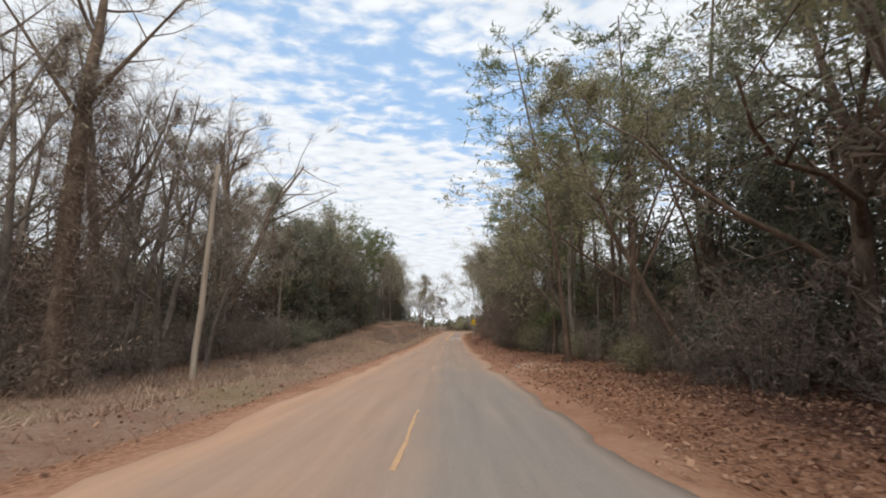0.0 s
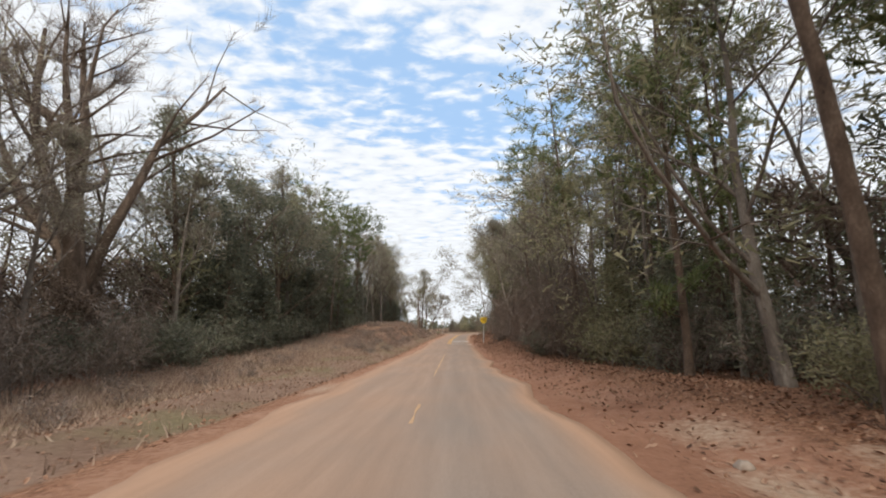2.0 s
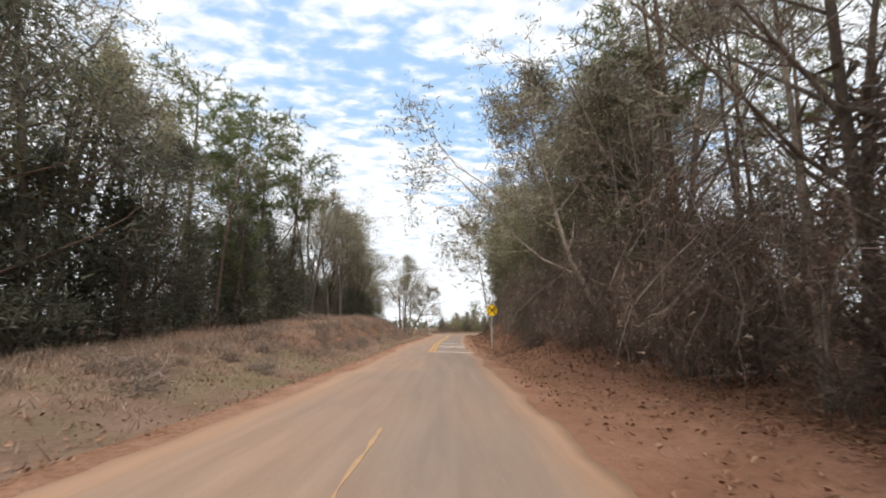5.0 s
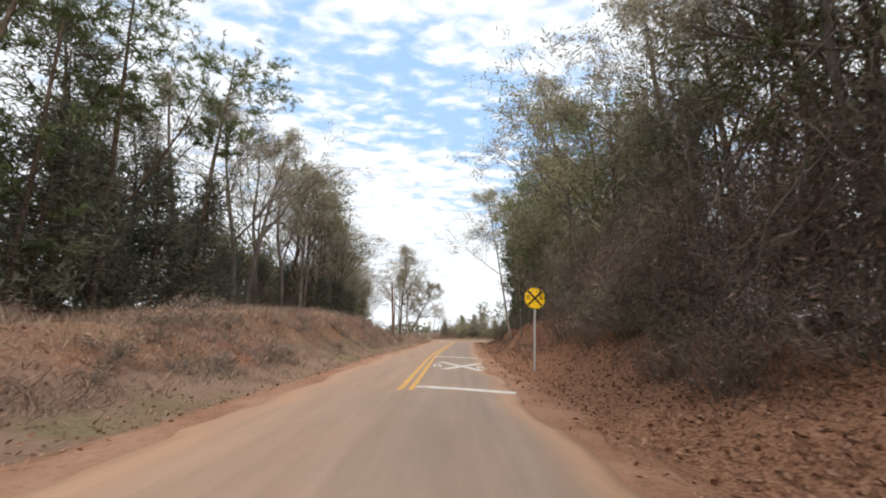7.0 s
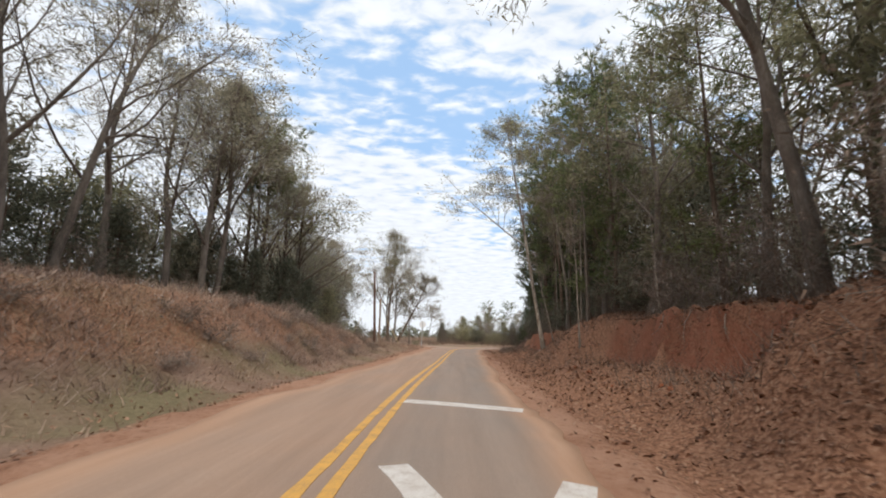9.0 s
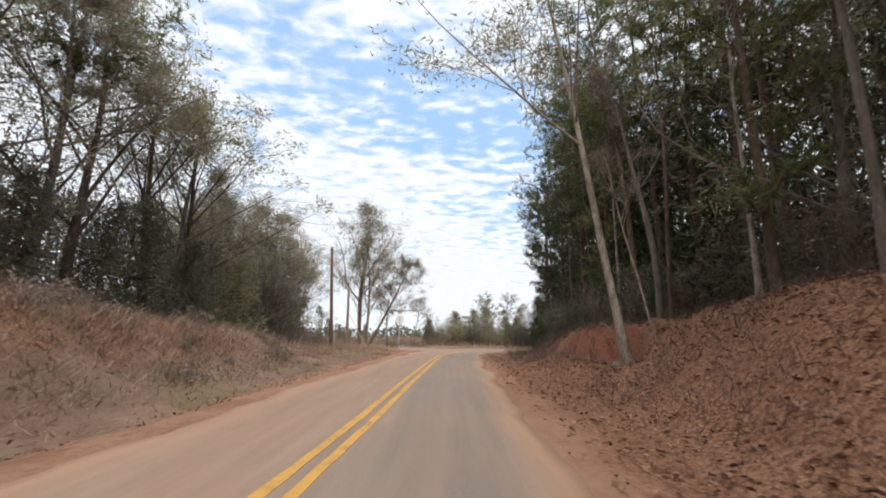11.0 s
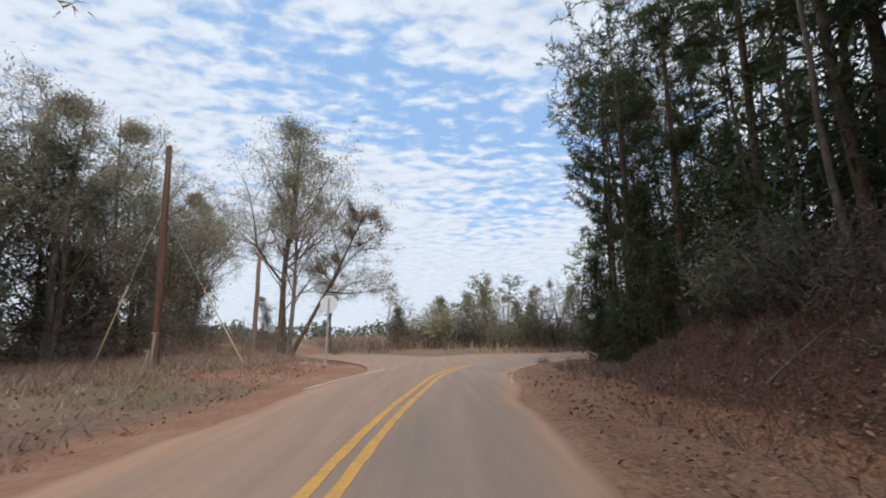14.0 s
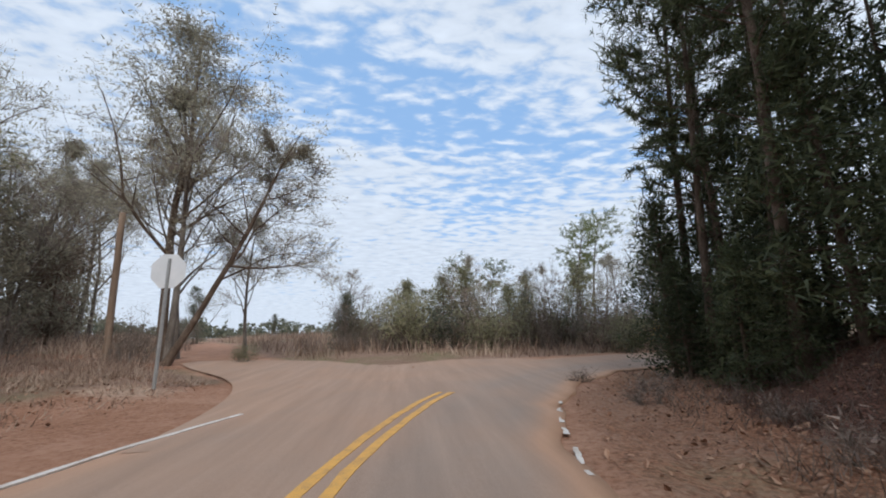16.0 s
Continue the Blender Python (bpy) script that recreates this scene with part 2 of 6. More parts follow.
def paint_mat(name, base, worn):
    m, nt, p = material(name, 0.7, 0, 0.3)
    n1, n2 = noise_node(nt, 3.5, 6, 0.7), noise_node(nt, 60, 3, 0.7)
    f = calc(nt, "ADD", calc(nt, "MULTIPLY", n1, 0.6), calc(nt, "MULTIPLY", n2, 0.4))
    c = ramp_node(nt, f, [(0.36, worn), (0.46, tuple(0.6 * b + 0.4 * w for b, w in zip(base, worn))), (0.58, base)])
    nt.links.new(c, p.inputs["Base Color"])
    nt.links.new(bump_node(nt, n2, 0.2, 0.004), p.inputs["Normal"])
    return m


M_SOIL, M_ROAD = ground_mat(), road_mat()
M_YELLOW = paint_mat("yellow_road_paint", (0.78, 0.42, 0.09), (0.42, 0.24, 0.11))
M_FADED = paint_mat("faded_yellow_paint", (0.58, 0.36, 0.19), (0.46, 0.285, 0.18))
M_WHITE = paint_mat("white_road_paint", (0.76, 0.71, 0.66), (0.42, 0.32, 0.25))
M_BARK_GREY = simple_mat("grey_bark", [(0.3, (0.070, 0.055, 0.045)), (0.5, (0.170, 0.140, 0.115)), (0.7, (0.300, 0.260, 0.220))], 3, 25, bump=0.6, dist=0.03, stretch=(1, 1, 0.35))
M_BARK_BROWN = simple_mat("brown_bark", [(0.3, (0.046, 0.031, 0.023)), (0.5, (0.130, 0.091, 0.065)), (0.7, (0.247, 0.182, 0.137))], 4, 30, bump=0.7, dist=0.04, stretch=(1, 1, 0.4))
M_BARK_PALE = simple_mat("pale_smooth_bark", [(0.32, (0.10, 0.078, 0.060)), (0.44, (0.22, 0.18, 0.145)), (0.55, (0.34, 0.29, 0.24)), (0.66, (0.47, 0.42, 0.36))], 5, 26, bump=0.6, dist=0.03, stretch=(1, 1, 0.45))
M_TWIG = leaf_mat("twig_wood", [(0.0, (0.100, 0.076, 0.060)), (0.5, (0.225, 0.182, 0.150)), (1.0, (0.400, 0.340, 0.290))], 0.0, 0.9)
M_VINE = leaf_mat("dry_vine", [(0.0, (0.062, 0.046, 0.036)), (0.5, (0.165, 0.122, 0.096)), (1.0, (0.330, 0.255, 0.205))], 0.1, 0.9)
M_NEEDLE = leaf_mat("pine_needles", [(0.0, (0.057, 0.076, 0.034)), (0.5, (0.161, 0.190, 0.081)), (1.0, (0.333, 0.356, 0.161))], 0.5)
M_LEAF_DARK = leaf_mat("dark_evergreen_leaves", [(0.0, (0.070, 0.074, 0.054)), (0.5, (0.180, 0.184, 0.130)), (1.0, (0.330, 0.325, 0.230))], 0.5)
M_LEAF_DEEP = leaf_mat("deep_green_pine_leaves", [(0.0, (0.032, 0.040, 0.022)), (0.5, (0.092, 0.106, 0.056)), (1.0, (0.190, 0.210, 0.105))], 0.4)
M_LEAF_OLIVE = leaf_mat("olive_leaves", [(0.0, (0.120, 0.114, 0.070)), (0.5, (0.290, 0.276, 0.160)), (1.0, (0.500, 0.455, 0.280))], 0.5)
M_LEAF_GREY = leaf_mat("sparse_winter_leaves", [(0.0, (0.170, 0.150, 0.110)), (0.5, (0.370, 0.335, 0.240)), (1.0, (0.590, 0.545, 0.400))], 0.5)
M_LEAF_YELLOW = leaf_mat("yellow_leaves", [(0.0, (0.30, 0.17, 0.03)), (0.5, (0.55, 0.36, 0.05)), (1.0, (0.75, 0.55, 0.12))], 0.4)
M_LEAF_BROWN = leaf_mat("dead_brown_leaves", [(0.0, (0.100, 0.072, 0.056)), (0.5, (0.265, 0.195, 0.150)), (1.0, (0.470, 0.360, 0.285))], 0.25, 0.8)
M_LITTER = leaf_mat("fallen_leaves", [(0.0, (0.082, 0.041, 0.026)), (0.5, (0.265, 0.135, 0.082)), (1.0, (0.46, 0.285, 0.19))], 0.1, 0.8, 0.0)
M_STRAW = leaf_mat("dry_grass", [(0.0, (0.14, 0.082, 0.060)), (0.5, (0.34, 0.235, 0.170)), (1.0, (0.57, 0.435, 0.335))], 0.2, 0.8, 0.1)
M_WEED = leaf_mat("dead_weeds", [(0.0, (0.12, 0.080, 0.064)), (0.5, (0.30, 0.214, 0.172)), (1.0, (0.52, 0.40, 0.325))], 0.2, 0.85, 0.1)
M_CLAY = simple_mat("red_clay", [(0.3, (0.16, 0.045, 0.022)), (0.5, (0.34, 0.11, 0.05)), (0.7, (0.48, 0.20, 0.10))], 2.5, 25, bump=0.8, dist=0.05)
M_POLE = simple_mat("weathered_pole_wood", [(0.3, (0.17, 0.13, 0.10)), (0.5, (0.30, 0.25, 0.20)), (0.7, (0.43, 0.37, 0.31))], 5, 40, bump=0.4, stretch=(1, 1, 0.06))
M_POLE_DARK = simple_mat("creosoted_pole_wood", [(0.3, (0.06, 0.032, 0.024)), (0.5, (0.13, 0.072, 0.052)), (0.7, (0.22, 0.13, 0.095))], 5, 40, bump=0.4, stretch=(1, 1, 0.06))
M_POLE_TAN = simple_mat("bare_pole_wood", [(0.3, (0.13, 0.085, 0.058)), (0.5, (0.24, 0.165, 0.115)), (0.7, (0.36, 0.26, 0.185))], 5, 40, bump=0.4, stretch=(1, 1, 0.06))
M_GALV = simple_mat("galvanised_steel", [(0.3, (0.34, 0.34, 0.34)), (0.7, (0.55, 0.55, 0.54))], 8, 80, rough=0.5, metal=0.6, bump=0.1, dist=0.002)
M_ALU = simple_mat("bare_aluminium_sheet", [(0.3, (0.70, 0.71, 0.72)), (0.7, (0.82, 0.82, 0.83))], 3, 60, rough=0.55, metal=0.1, bump=0.08, dist=0.002)
M_SIGN_Y = simple_mat("yellow_sign_sheeting", [(0.3, (0.92, 0.56, 0.008)), (0.7, (0.97, 0.63, 0.015))], 4, 50, rough=0.45, bump=0.05, dist=0.001)
M_BLACK = simple_mat("black_sign_paint", [(0.3, (0.012, 0.010, 0.010)), (0.7, (0.03, 0.022, 0.02))], 6, 60, rough=0.5, bump=0.05, dist=0.001)
M_RED = simple_mat("red_sign_sheeting", [(0.3, (0.40, 0.02, 0.02)), (0.7, (0.5, 0.03, 0.03))], 6, 60, rough=0.45, bump=0.05, dist=0.001)
M_GUARD = simple_mat("yellow_plastic_guard", [(0.3, (0.46, 0.35, 0.18)), (0.7, (0.60, 0.49, 0.29))], 6, 60, rough=0.6, bump=0.1, dist=0.002)
M_STONE = simple_mat("pale_stone", [(0.3, (0.25, 0.19, 0.15)), (0.7, (0.48, 0.40, 0.33))], 8, 60, bump=0.4)


# ---- mesh helpers ----
def mesh_from(name, verts, faces, mat, smooth=False):
    me = bpy.data.meshes.new(name)
    me.from_pydata(verts, [], faces)
    me.materials.append(mat)
    if smooth:
        me.shade_smooth()
    return me


def tri_mesh(name, v, mat):
    """A mesh of loose triangles from an array (n, 3, 3)."""
    n = len(v)
    me = bpy.data.meshes.new(name)
    me.vertices.add(n * 3), me.loops.add(n * 3), me.polygons.add(n)
    me.vertices.foreach_set("co", v.astype(np.float32).ravel())
    me.loops.foreach_set("vertex_index", np.arange(n * 3, dtype=np.int32))
    me.polygons.foreach_set("loop_start", np.arange(0, n * 3, 3, dtype=np.int32))
    me.materials.append(mat)
    me.update(calc_edges=True)
    return me


def part(name, data, parent, label=""):
    """Links a mesh as one part of a thing."""
    ob = new(name, data)
    ob.parent = parent
    return tagged(ob, label)


def bm_mesh(name, bm, mat, smooth=False):
    me = bpy.data.meshes.new(name)
    bm.to_mesh(me)
    bm.free()
    me.materials.append(mat)
    if smooth:
        me.shade_smooth()
    return me


class Tubes:
    """Gathers tapered tubes into one mesh."""

    def __init__(self):
        self.v, self.f = [], []

    def add(self, pts, radii, n=5):
        base, k = len(self.v), len(pts)
        for i, (p, r) in enumerate(zip(pts, radii)):
            d = (pts[min(i + 1, k - 1)] - pts[max(i - 1, 0)])
            d = d.normalized() if d.length > 1e-6 else Vector((0, 0, 1))
            a = d.orthogonal().normalized()
            if i and abs(a.dot(last)) < 0.999:
                a = (last - d * last.dot(d)).normalized()
            last = a
            b = d.cross(a)
            for j in range(n):
                w = 2 * math.pi * j / n
                self.v.append(p + (a * math.cos(w) + b * math.sin(w)) * r)
        for i in range(k - 1):
            for j in range(n):
                q = base + i * n
                self.f.append((q + j, q + (j + 1) % n, q + n + (j + 1) % n, q + n + j))
        self.f.append(tuple(base + (k - 1) * n + j for j in range(n)))

    def mesh(self, name, mat):
        return mesh_from(name, self.v, self.f, mat, True)


def rand_dirs(rng, n):
    d = rng.normal(size=(n, 3))
    return d / np.linalg.norm(d, axis=1)[:, None]


def leaf_tris(rng, centres, per, spread, size, flat=0.0, droop=0.0, aspect=0.26, along=None):
    """Clumps of slender pointed leaves: per leaves about each centre, fanned along the twigs where these are given."""
    c = np.repeat(np.asarray(centres, float), per, axis=0)
    n = len(c)
    c = c + rng.normal(size=(n, 3)) * np.array([spread, spread, spread * (1 - flat)])
    d = rand_dirs(rng, n)
    if along is not None:
        d = d * 0.8 + np.repeat(np.asarray(along, float), per, axis=0) * 0.6
    d[:, 2] = d[:, 2] * (1 - flat) - droop
    d /= np.linalg.norm(d, axis=1)[:, None]
    s = np.cross(d, rand_dirs(rng, n))
    s /= np.linalg.norm(s, axis=1)[:, None] + 1e-9
    ln = size * math.sqrt(0.75 / aspect) * rng.uniform(0.5, 1.5, n)[:, None]
    return np.stack([c - d * ln * 0.5 + s * ln * aspect * 0.5, c - d * ln * 0.5 - s * ln * aspect * 0.5, c + d * ln * 0.5], 1)


def needle_tris(rng, tips, dirs, per, length, width):
    """Tufts of pine needles that fan out from twig ends."""
    c, d0 = np.repeat(np.asarray(tips, float), per, axis=0), np.repeat(np.asarray(dirs, float), per, axis=0)
    n = len(c)
    d = d0 * 0.55 + rand_dirs(rng, n)
    d[:, 2] += 0.1
    d /= np.linalg.norm(d, axis=1)[:, None]
    s = np.cross(d, rand_dirs(rng, n))
    s /= np.linalg.norm(s, axis=1)[:, None] + 1e-9
    ln = length * rng.uniform(0.6, 1.3, n)[:, None]
    b = c - d0 * rng.uniform(0, 0.35, n)[:, None]
    return np.stack([b + s * width * 0.5, b - s * width * 0.5, b + d * ln], 1)


def twig_tris(rng, tips, dirs, per, length, width, spread=0.9):
    """Fine bare twigs, as slivers, that spray from branch ends."""
    c, d0 = np.repeat(np.asarray(tips, float), per, axis=0), np.repeat(np.asarray(dirs, float), per, axis=0)
    n = len(c)
    d = d0 + rand_dirs(rng, n) * spread
    d[:, 2] += 0.25
    d /= np.linalg.norm(d, axis=1)[:, None]
    s = np.cross(d, rand_dirs(rng, n))
    s /= np.linalg.norm(s, axis=1)[:, None] + 1e-9
    ln = length * rng.uniform(0.5, 1.4, n)[:, None]
    b = c - d0 * rng.uniform(0, 0.8, n)[:, None]
    return np.stack([b + s * width * 0.5, b - s * width * 0.5, b + d * ln], 1)


def rv(rng, s):
    return Vector(rng.normal(size=3) * s)


def bent(rng, p, d, length, r0, r1, k, wander, lift=0.0):
    """A wandering limb: its points, radii and last direction."""
    pts, rad = [p.copy()], [r0]
    d = d.normalized()
    for i in range(k):
        d = (d + rv(rng, wander) + Vector((0, 0, lift))).normalized()
        p = p + d * (length / k)
        pts.append(p)
        rad.append(r0 + (r1 - r0) * (i + 1) / k)
    return pts, rad, d


def side_dir(rng, d, angle):
    a = d.orthogonal().normalized()
    a.rotate(Matrix.Rotation(rng.uniform(0, 2 * math.pi), 3, d))
    return (d * math.cos(angle) + a * math.sin(angle)).normalized()


def sliver(rng, p, q, w):
    """A thin twig from p to q as one sliver."""
    d = q - p
    o = d.orthogonal().normalized()
    o.rotate(Matrix.Rotation(rng.uniform(0, 6.28), 3, d.normalized()))
    return (tuple(p + o * w), tuple(p - o * w), tuple(q))


def hardwood(seed, height, radius, fork=0.35, limbs=9, spread=0.75, lean=(0, 0), sub=5, subsub=3, wander=0.09, top=1.0, fine=True, stout=1.0):
    """The wood of a broadleaf tree: trunk and limbs as tubes, thin twigs as slivers, with the ends and ways of its outermost branches."""
    rng = np.random.default_rng(seed)
    tb, tips, dirs, thin = Tubes(), [], [], []
    d0 = Vector((lean[0], lean[1], 1)).normalized()
    k = 9
    pts, rad, _ = bent(rng, Vector((0, 0, -0.3)), d0, height * top, radius, radius * 0.12, k, wander * 0.6, 0.03)
    rad[0] = radius * 1.35
    tb.add(pts, rad, 7)
    for i in range(limbs):
        f = fork + (0.95 - fork) * (i + rng.uniform(0, 0.8)) / limbs
        x = f * k
        j = min(int(x), k - 1)
        p = pts[j].lerp(pts[j + 1], x - j)
        r = (rad[j] + (rad[j + 1] - rad[j]) * (x - j)) * rng.uniform(0.4, 0.6) * stout
        d = side_dir(rng, (pts[j + 1] - pts[j]).normalized(), radians(rng.uniform(28, 62)) * spread / 0.75)
        ln = height * (1.02 - f) * rng.uniform(0.55, 0.85)
        lp, lr, ld = bent(rng, p, d, ln, r, r * 0.2, 5, wander * 1.5, 0.07)
        tb.add(lp, lr, 5 if fine else 4)
        tips.append(lp[-1]), dirs.append(ld)
        for q in range(sub):
            g = rng.uniform(0.2, 0.98) * 5
            j2 = min(int(g), 4)
            p2 = lp[j2].lerp(lp[j2 + 1], g - j2)
            d2 = side_dir(rng, (lp[j2 + 1] - lp[j2]).normalized(), radians(rng.uniform(25, 65)))
            sp, sr, sd = bent(rng, p2, d2, ln * rng.uniform(0.25, 0.5), lr[j2] * 0.5, lr[j2] * 0.12, 2, wander * 2, 0.06)
            if fine:
                tb.add(sp, sr, 3)
            else:
                thin.append(sliver(rng, sp[0], sp[-1], 0.03))
            tips.append(sp[-1]), dirs.append(sd)
            for w in range(subsub):
                g3 = rng.uniform(0.2, 0.95) * 2
                j3 = min(int(g3), 1)
                p3 = sp[j3].lerp(sp[j3 + 1], g3 - j3)
                d3 = side_dir(rng, (sp[j3 + 1] - sp[j3]).normalized(), radians(rng.uniform(20, 60)))
                e = p3 + d3 * ln * rng.uniform(0.12, 0.26)
                m = p3.lerp(e, 0.55) + rv(rng, 0.05)
                thin.append(sliver(rng, p3, m, 0.016)), thin.append(sliver(rng, m - (m - p3) * 0.1, e, 0.011))
                tips.append(e), dirs.append(d3)
    return rng, tb, [tuple(t) for t in tips], [tuple(d) for d in dirs], np.array(thin)


PROTO = []


def proto(ob):
    PROTO.append(ob)
    return ob


def stuff(name, me, parent, label=""):
    ob = part(name, me, parent, label)
    return tagged(ob, kind="stuff")


def bare_tree(seed, height, radius, bark, label, per=9, leaves=0, leafmat=None, vines=0, lsize=0.11, lspread=0.38, **kw):
    rng, tb, tips, dirs, thin = hardwood(seed, height, radius, **kw)
    top = new("tree")
    part("trunk", tb.mesh("trunk", bark), top)
    stuff("twigwork", tri_mesh("twigwork", np.concatenate([thin, twig_tris(rng, tips, dirs, per, 0.75, 0.02)]), M_TWIG), top, "fine bare winter twigs")
    if leaves:
        stuff("crown", tri_mesh("crown", leaf_tris(rng, tips, leaves, lspread, lsize, 0.2, along=dirs), leafmat), top)
    if vines:
        z = rng.uniform(0.1, height * 0.62, vines)
        a = rng.uniform(0, 2 * math.pi, vines)
        rr = radius * 1.0 + rng.exponential(0.34, vines) * (1.3 - z / (height * 0.65)) * (1 + 0.6 * np.sin(z * 0.9))
        c = np.stack([np.cos(a) * rr + kw.get("lean", (0, 0))[0] * z, np.sin(a) * rr + kw.get("lean", (0, 0))[1] * z, z], 1)
        v = np.concatenate([leaf_tris(rng, c[::2], 4, 0.12, 0.10), twig_tris(rng, c[1::2], np.tile([[0, 0, -0.6]], (len(c[1::2]), 1)), 4, 0.7, 0.015, 0.7)])
        stuff("ivy", tri_mesh("ivy", v, M_VINE), top, "dead brown vines wrapped round the trunk")
    tagged(top, label, "tree", kind="thing")
    return proto(top)


def leafy_tree(seed, height, radius, bark, leafmat, label, per=14, spread_l=0.42, size=0.2, twigs=2, **kw):
    rng, tb, tips, dirs, thin = hardwood(seed, height, radius, **kw)
    top = new("tree")
    part("trunk", tb.mesh("trunk", bark), top)
    v = np.concatenate([leaf_tris(rng, tips, per, spread_l, size, 0.3, 0.1, along=dirs), leaf_tris(rng, np.asarray(tips) - np.asarray(dirs) * 0.6, per // 2, spread_l * 1.2, size, 0.3, 0.1)])
    stuff("crown", tri_mesh("crown", v, leafmat), top)
    stuff("twigwork", tri_mesh("twigwork", np.concatenate([thin, twig_tris(rng, tips, dirs, twigs, 0.7, 0.018)]), M_TWIG), top, "bare grey twigs among the leaves")
    tagged(top, label, "tree")
    return proto(top)


def wood_tree(seed, height, width, label, leafmat, n=450, size=0.32, low=0.04, per=4):
    """A tree deep in the wood: a straight trunk and a tall, uneven mass of foliage with gaps."""
    rng = np.random.default_rng(seed)
    tb = Tubes()
    pts, rad, _ = bent(rng, Vector((0, 0, -0.3)), Vector((0, 0, 1)), height * 0.95, 0.16, 0.03, 6, 0.03)
    tb.add(pts, rad, 6)
    cs = []
    lobes = [(rng.uniform(low, 0.95), rng.uniform(0, 6.28), rng.uniform(0.2, 1)) for _ in range(34)]
    for i in range(n):
        f, a, r = lobes[int(rng.integers(len(lobes)))]
        f = min(1.0, max(0.02, f + rng.normal() * 0.045))
        w = width * (0.55 + 0.45 * math.sin(math.pi * min(1, f * 1.05))) * r
        cs.append((math.cos(a) * w + rng.normal() * 0.5, math.sin(a) * w + rng.normal() * 0.5, f * height))
    for _ in range(8):
        f, a, r = lobes[int(rng.integers(len(lobes)))]
        j = min(int(f * 6), 5)
        lp, lr, ld = bent(rng, pts[j], Vector((math.cos(a), math.sin(a), 0.5)), width * 0.9, 0.05, 0.015, 3, 0.12)
        tb.add(lp, lr, 3)
    top = new("tree")
    part("trunk", tb.mesh("trunk", M_BARK_BROWN), top)
    stuff("crown", tri_mesh("crown", leaf_tris(rng, cs, per, 0.4, size, 0.0, 0.35, aspect=0.2), leafmat), top)
    tagged(top, label, "tree")
    return proto(top)


def pine_tree(seed, height, radius, label, bare=0.55, whorls=12, reach=0.16, per=8, lean=(0, 0), bark=None, tufts=7, lower=4, nlen=0.36, nwid=0.05, needles=None):
    rng = np.random.default_rng(seed)
    tb, tips, dirs, thin = Tubes(), [], [], []
    k = 10
    pts, rad, _ = bent(rng, Vector((0, 0, -0.3)), Vector((lean[0], lean[1], 1)), height + 0.3, radius, radius * 0.18, k, 0.022)
    rad[0] *= 1.25
    tb.add(pts, rad, 7)

    def limb(f, scale, green=True):
        x = f * k
        j = min(int(x), k - 1)
        p = pts[j].lerp(pts[j + 1], x - j)
        a = rng.uniform(0, 2 * math.pi)
        d = Vector((math.cos(a), math.sin(a), rng.uniform(-0.1, 0.45)))
        ln = height * reach * scale * rng.uniform(0.7, 1.2)
        lp, lr, ld = bent(rng, p, d, ln, max(rad[j] * 0.25, 0.018), 0.01, 4, 0.13, 0.06)
        tb.add(lp, lr, 3)
        if not green:
            return
        tips.append(lp[-1]), dirs.append(ld)
        for q in range(tufts):
            g = rng.uniform(0.3, 1.0) * 4
            j2 = min(int(g), 3)
            p2 = lp[j2].lerp(lp[j2 + 1], g - j2)
            d2 = side_dir(rng, (lp[j2 + 1] - lp[j2]).normalized(), radians(rng.uniform(25, 75)))
            e = p2 + d2 * ln * rng.uniform(0.12, 0.34) + Vector((0, 0, 0.05))
            thin.append(sliver(rng, p2, e, 0.012))
            tips.extend((e, p2.lerp(e, 0.5))), dirs.extend((d2, d2))
    for i in range(whorls):
        f = bare + (0.99 - bare) * (i + 0.5) / whorls
        s = math.sin(math.pi * min(1, 0.25 + 0.75 * (1 - (f - bare) / (1 - bare)))) * 0.75 + 0.35
        for _ in range(int(rng.integers(3, 6))):
            limb(min(0.995, f + rng.uniform(-0.02, 0.02)), s)
    for _ in range(lower):
        limb(rng.uniform(0.25, max(bare, 0.26)), 0.5, False)
    top = new("pine_tree")
    part("trunk", tb.mesh("trunk", bark or M_BARK_BROWN), top)
    stuff("twigwork", tri_mesh("twigwork", np.array(thin), M_TWIG), top)
    stuff("crown", tri_mesh("crown", needle_tris(rng, [tuple(t) for t in tips], [tuple(d) for d in dirs], per, nlen, nwid), needles or M_NEEDLE), top)
    tagged(top, label, "pine tree")
    return proto(top)


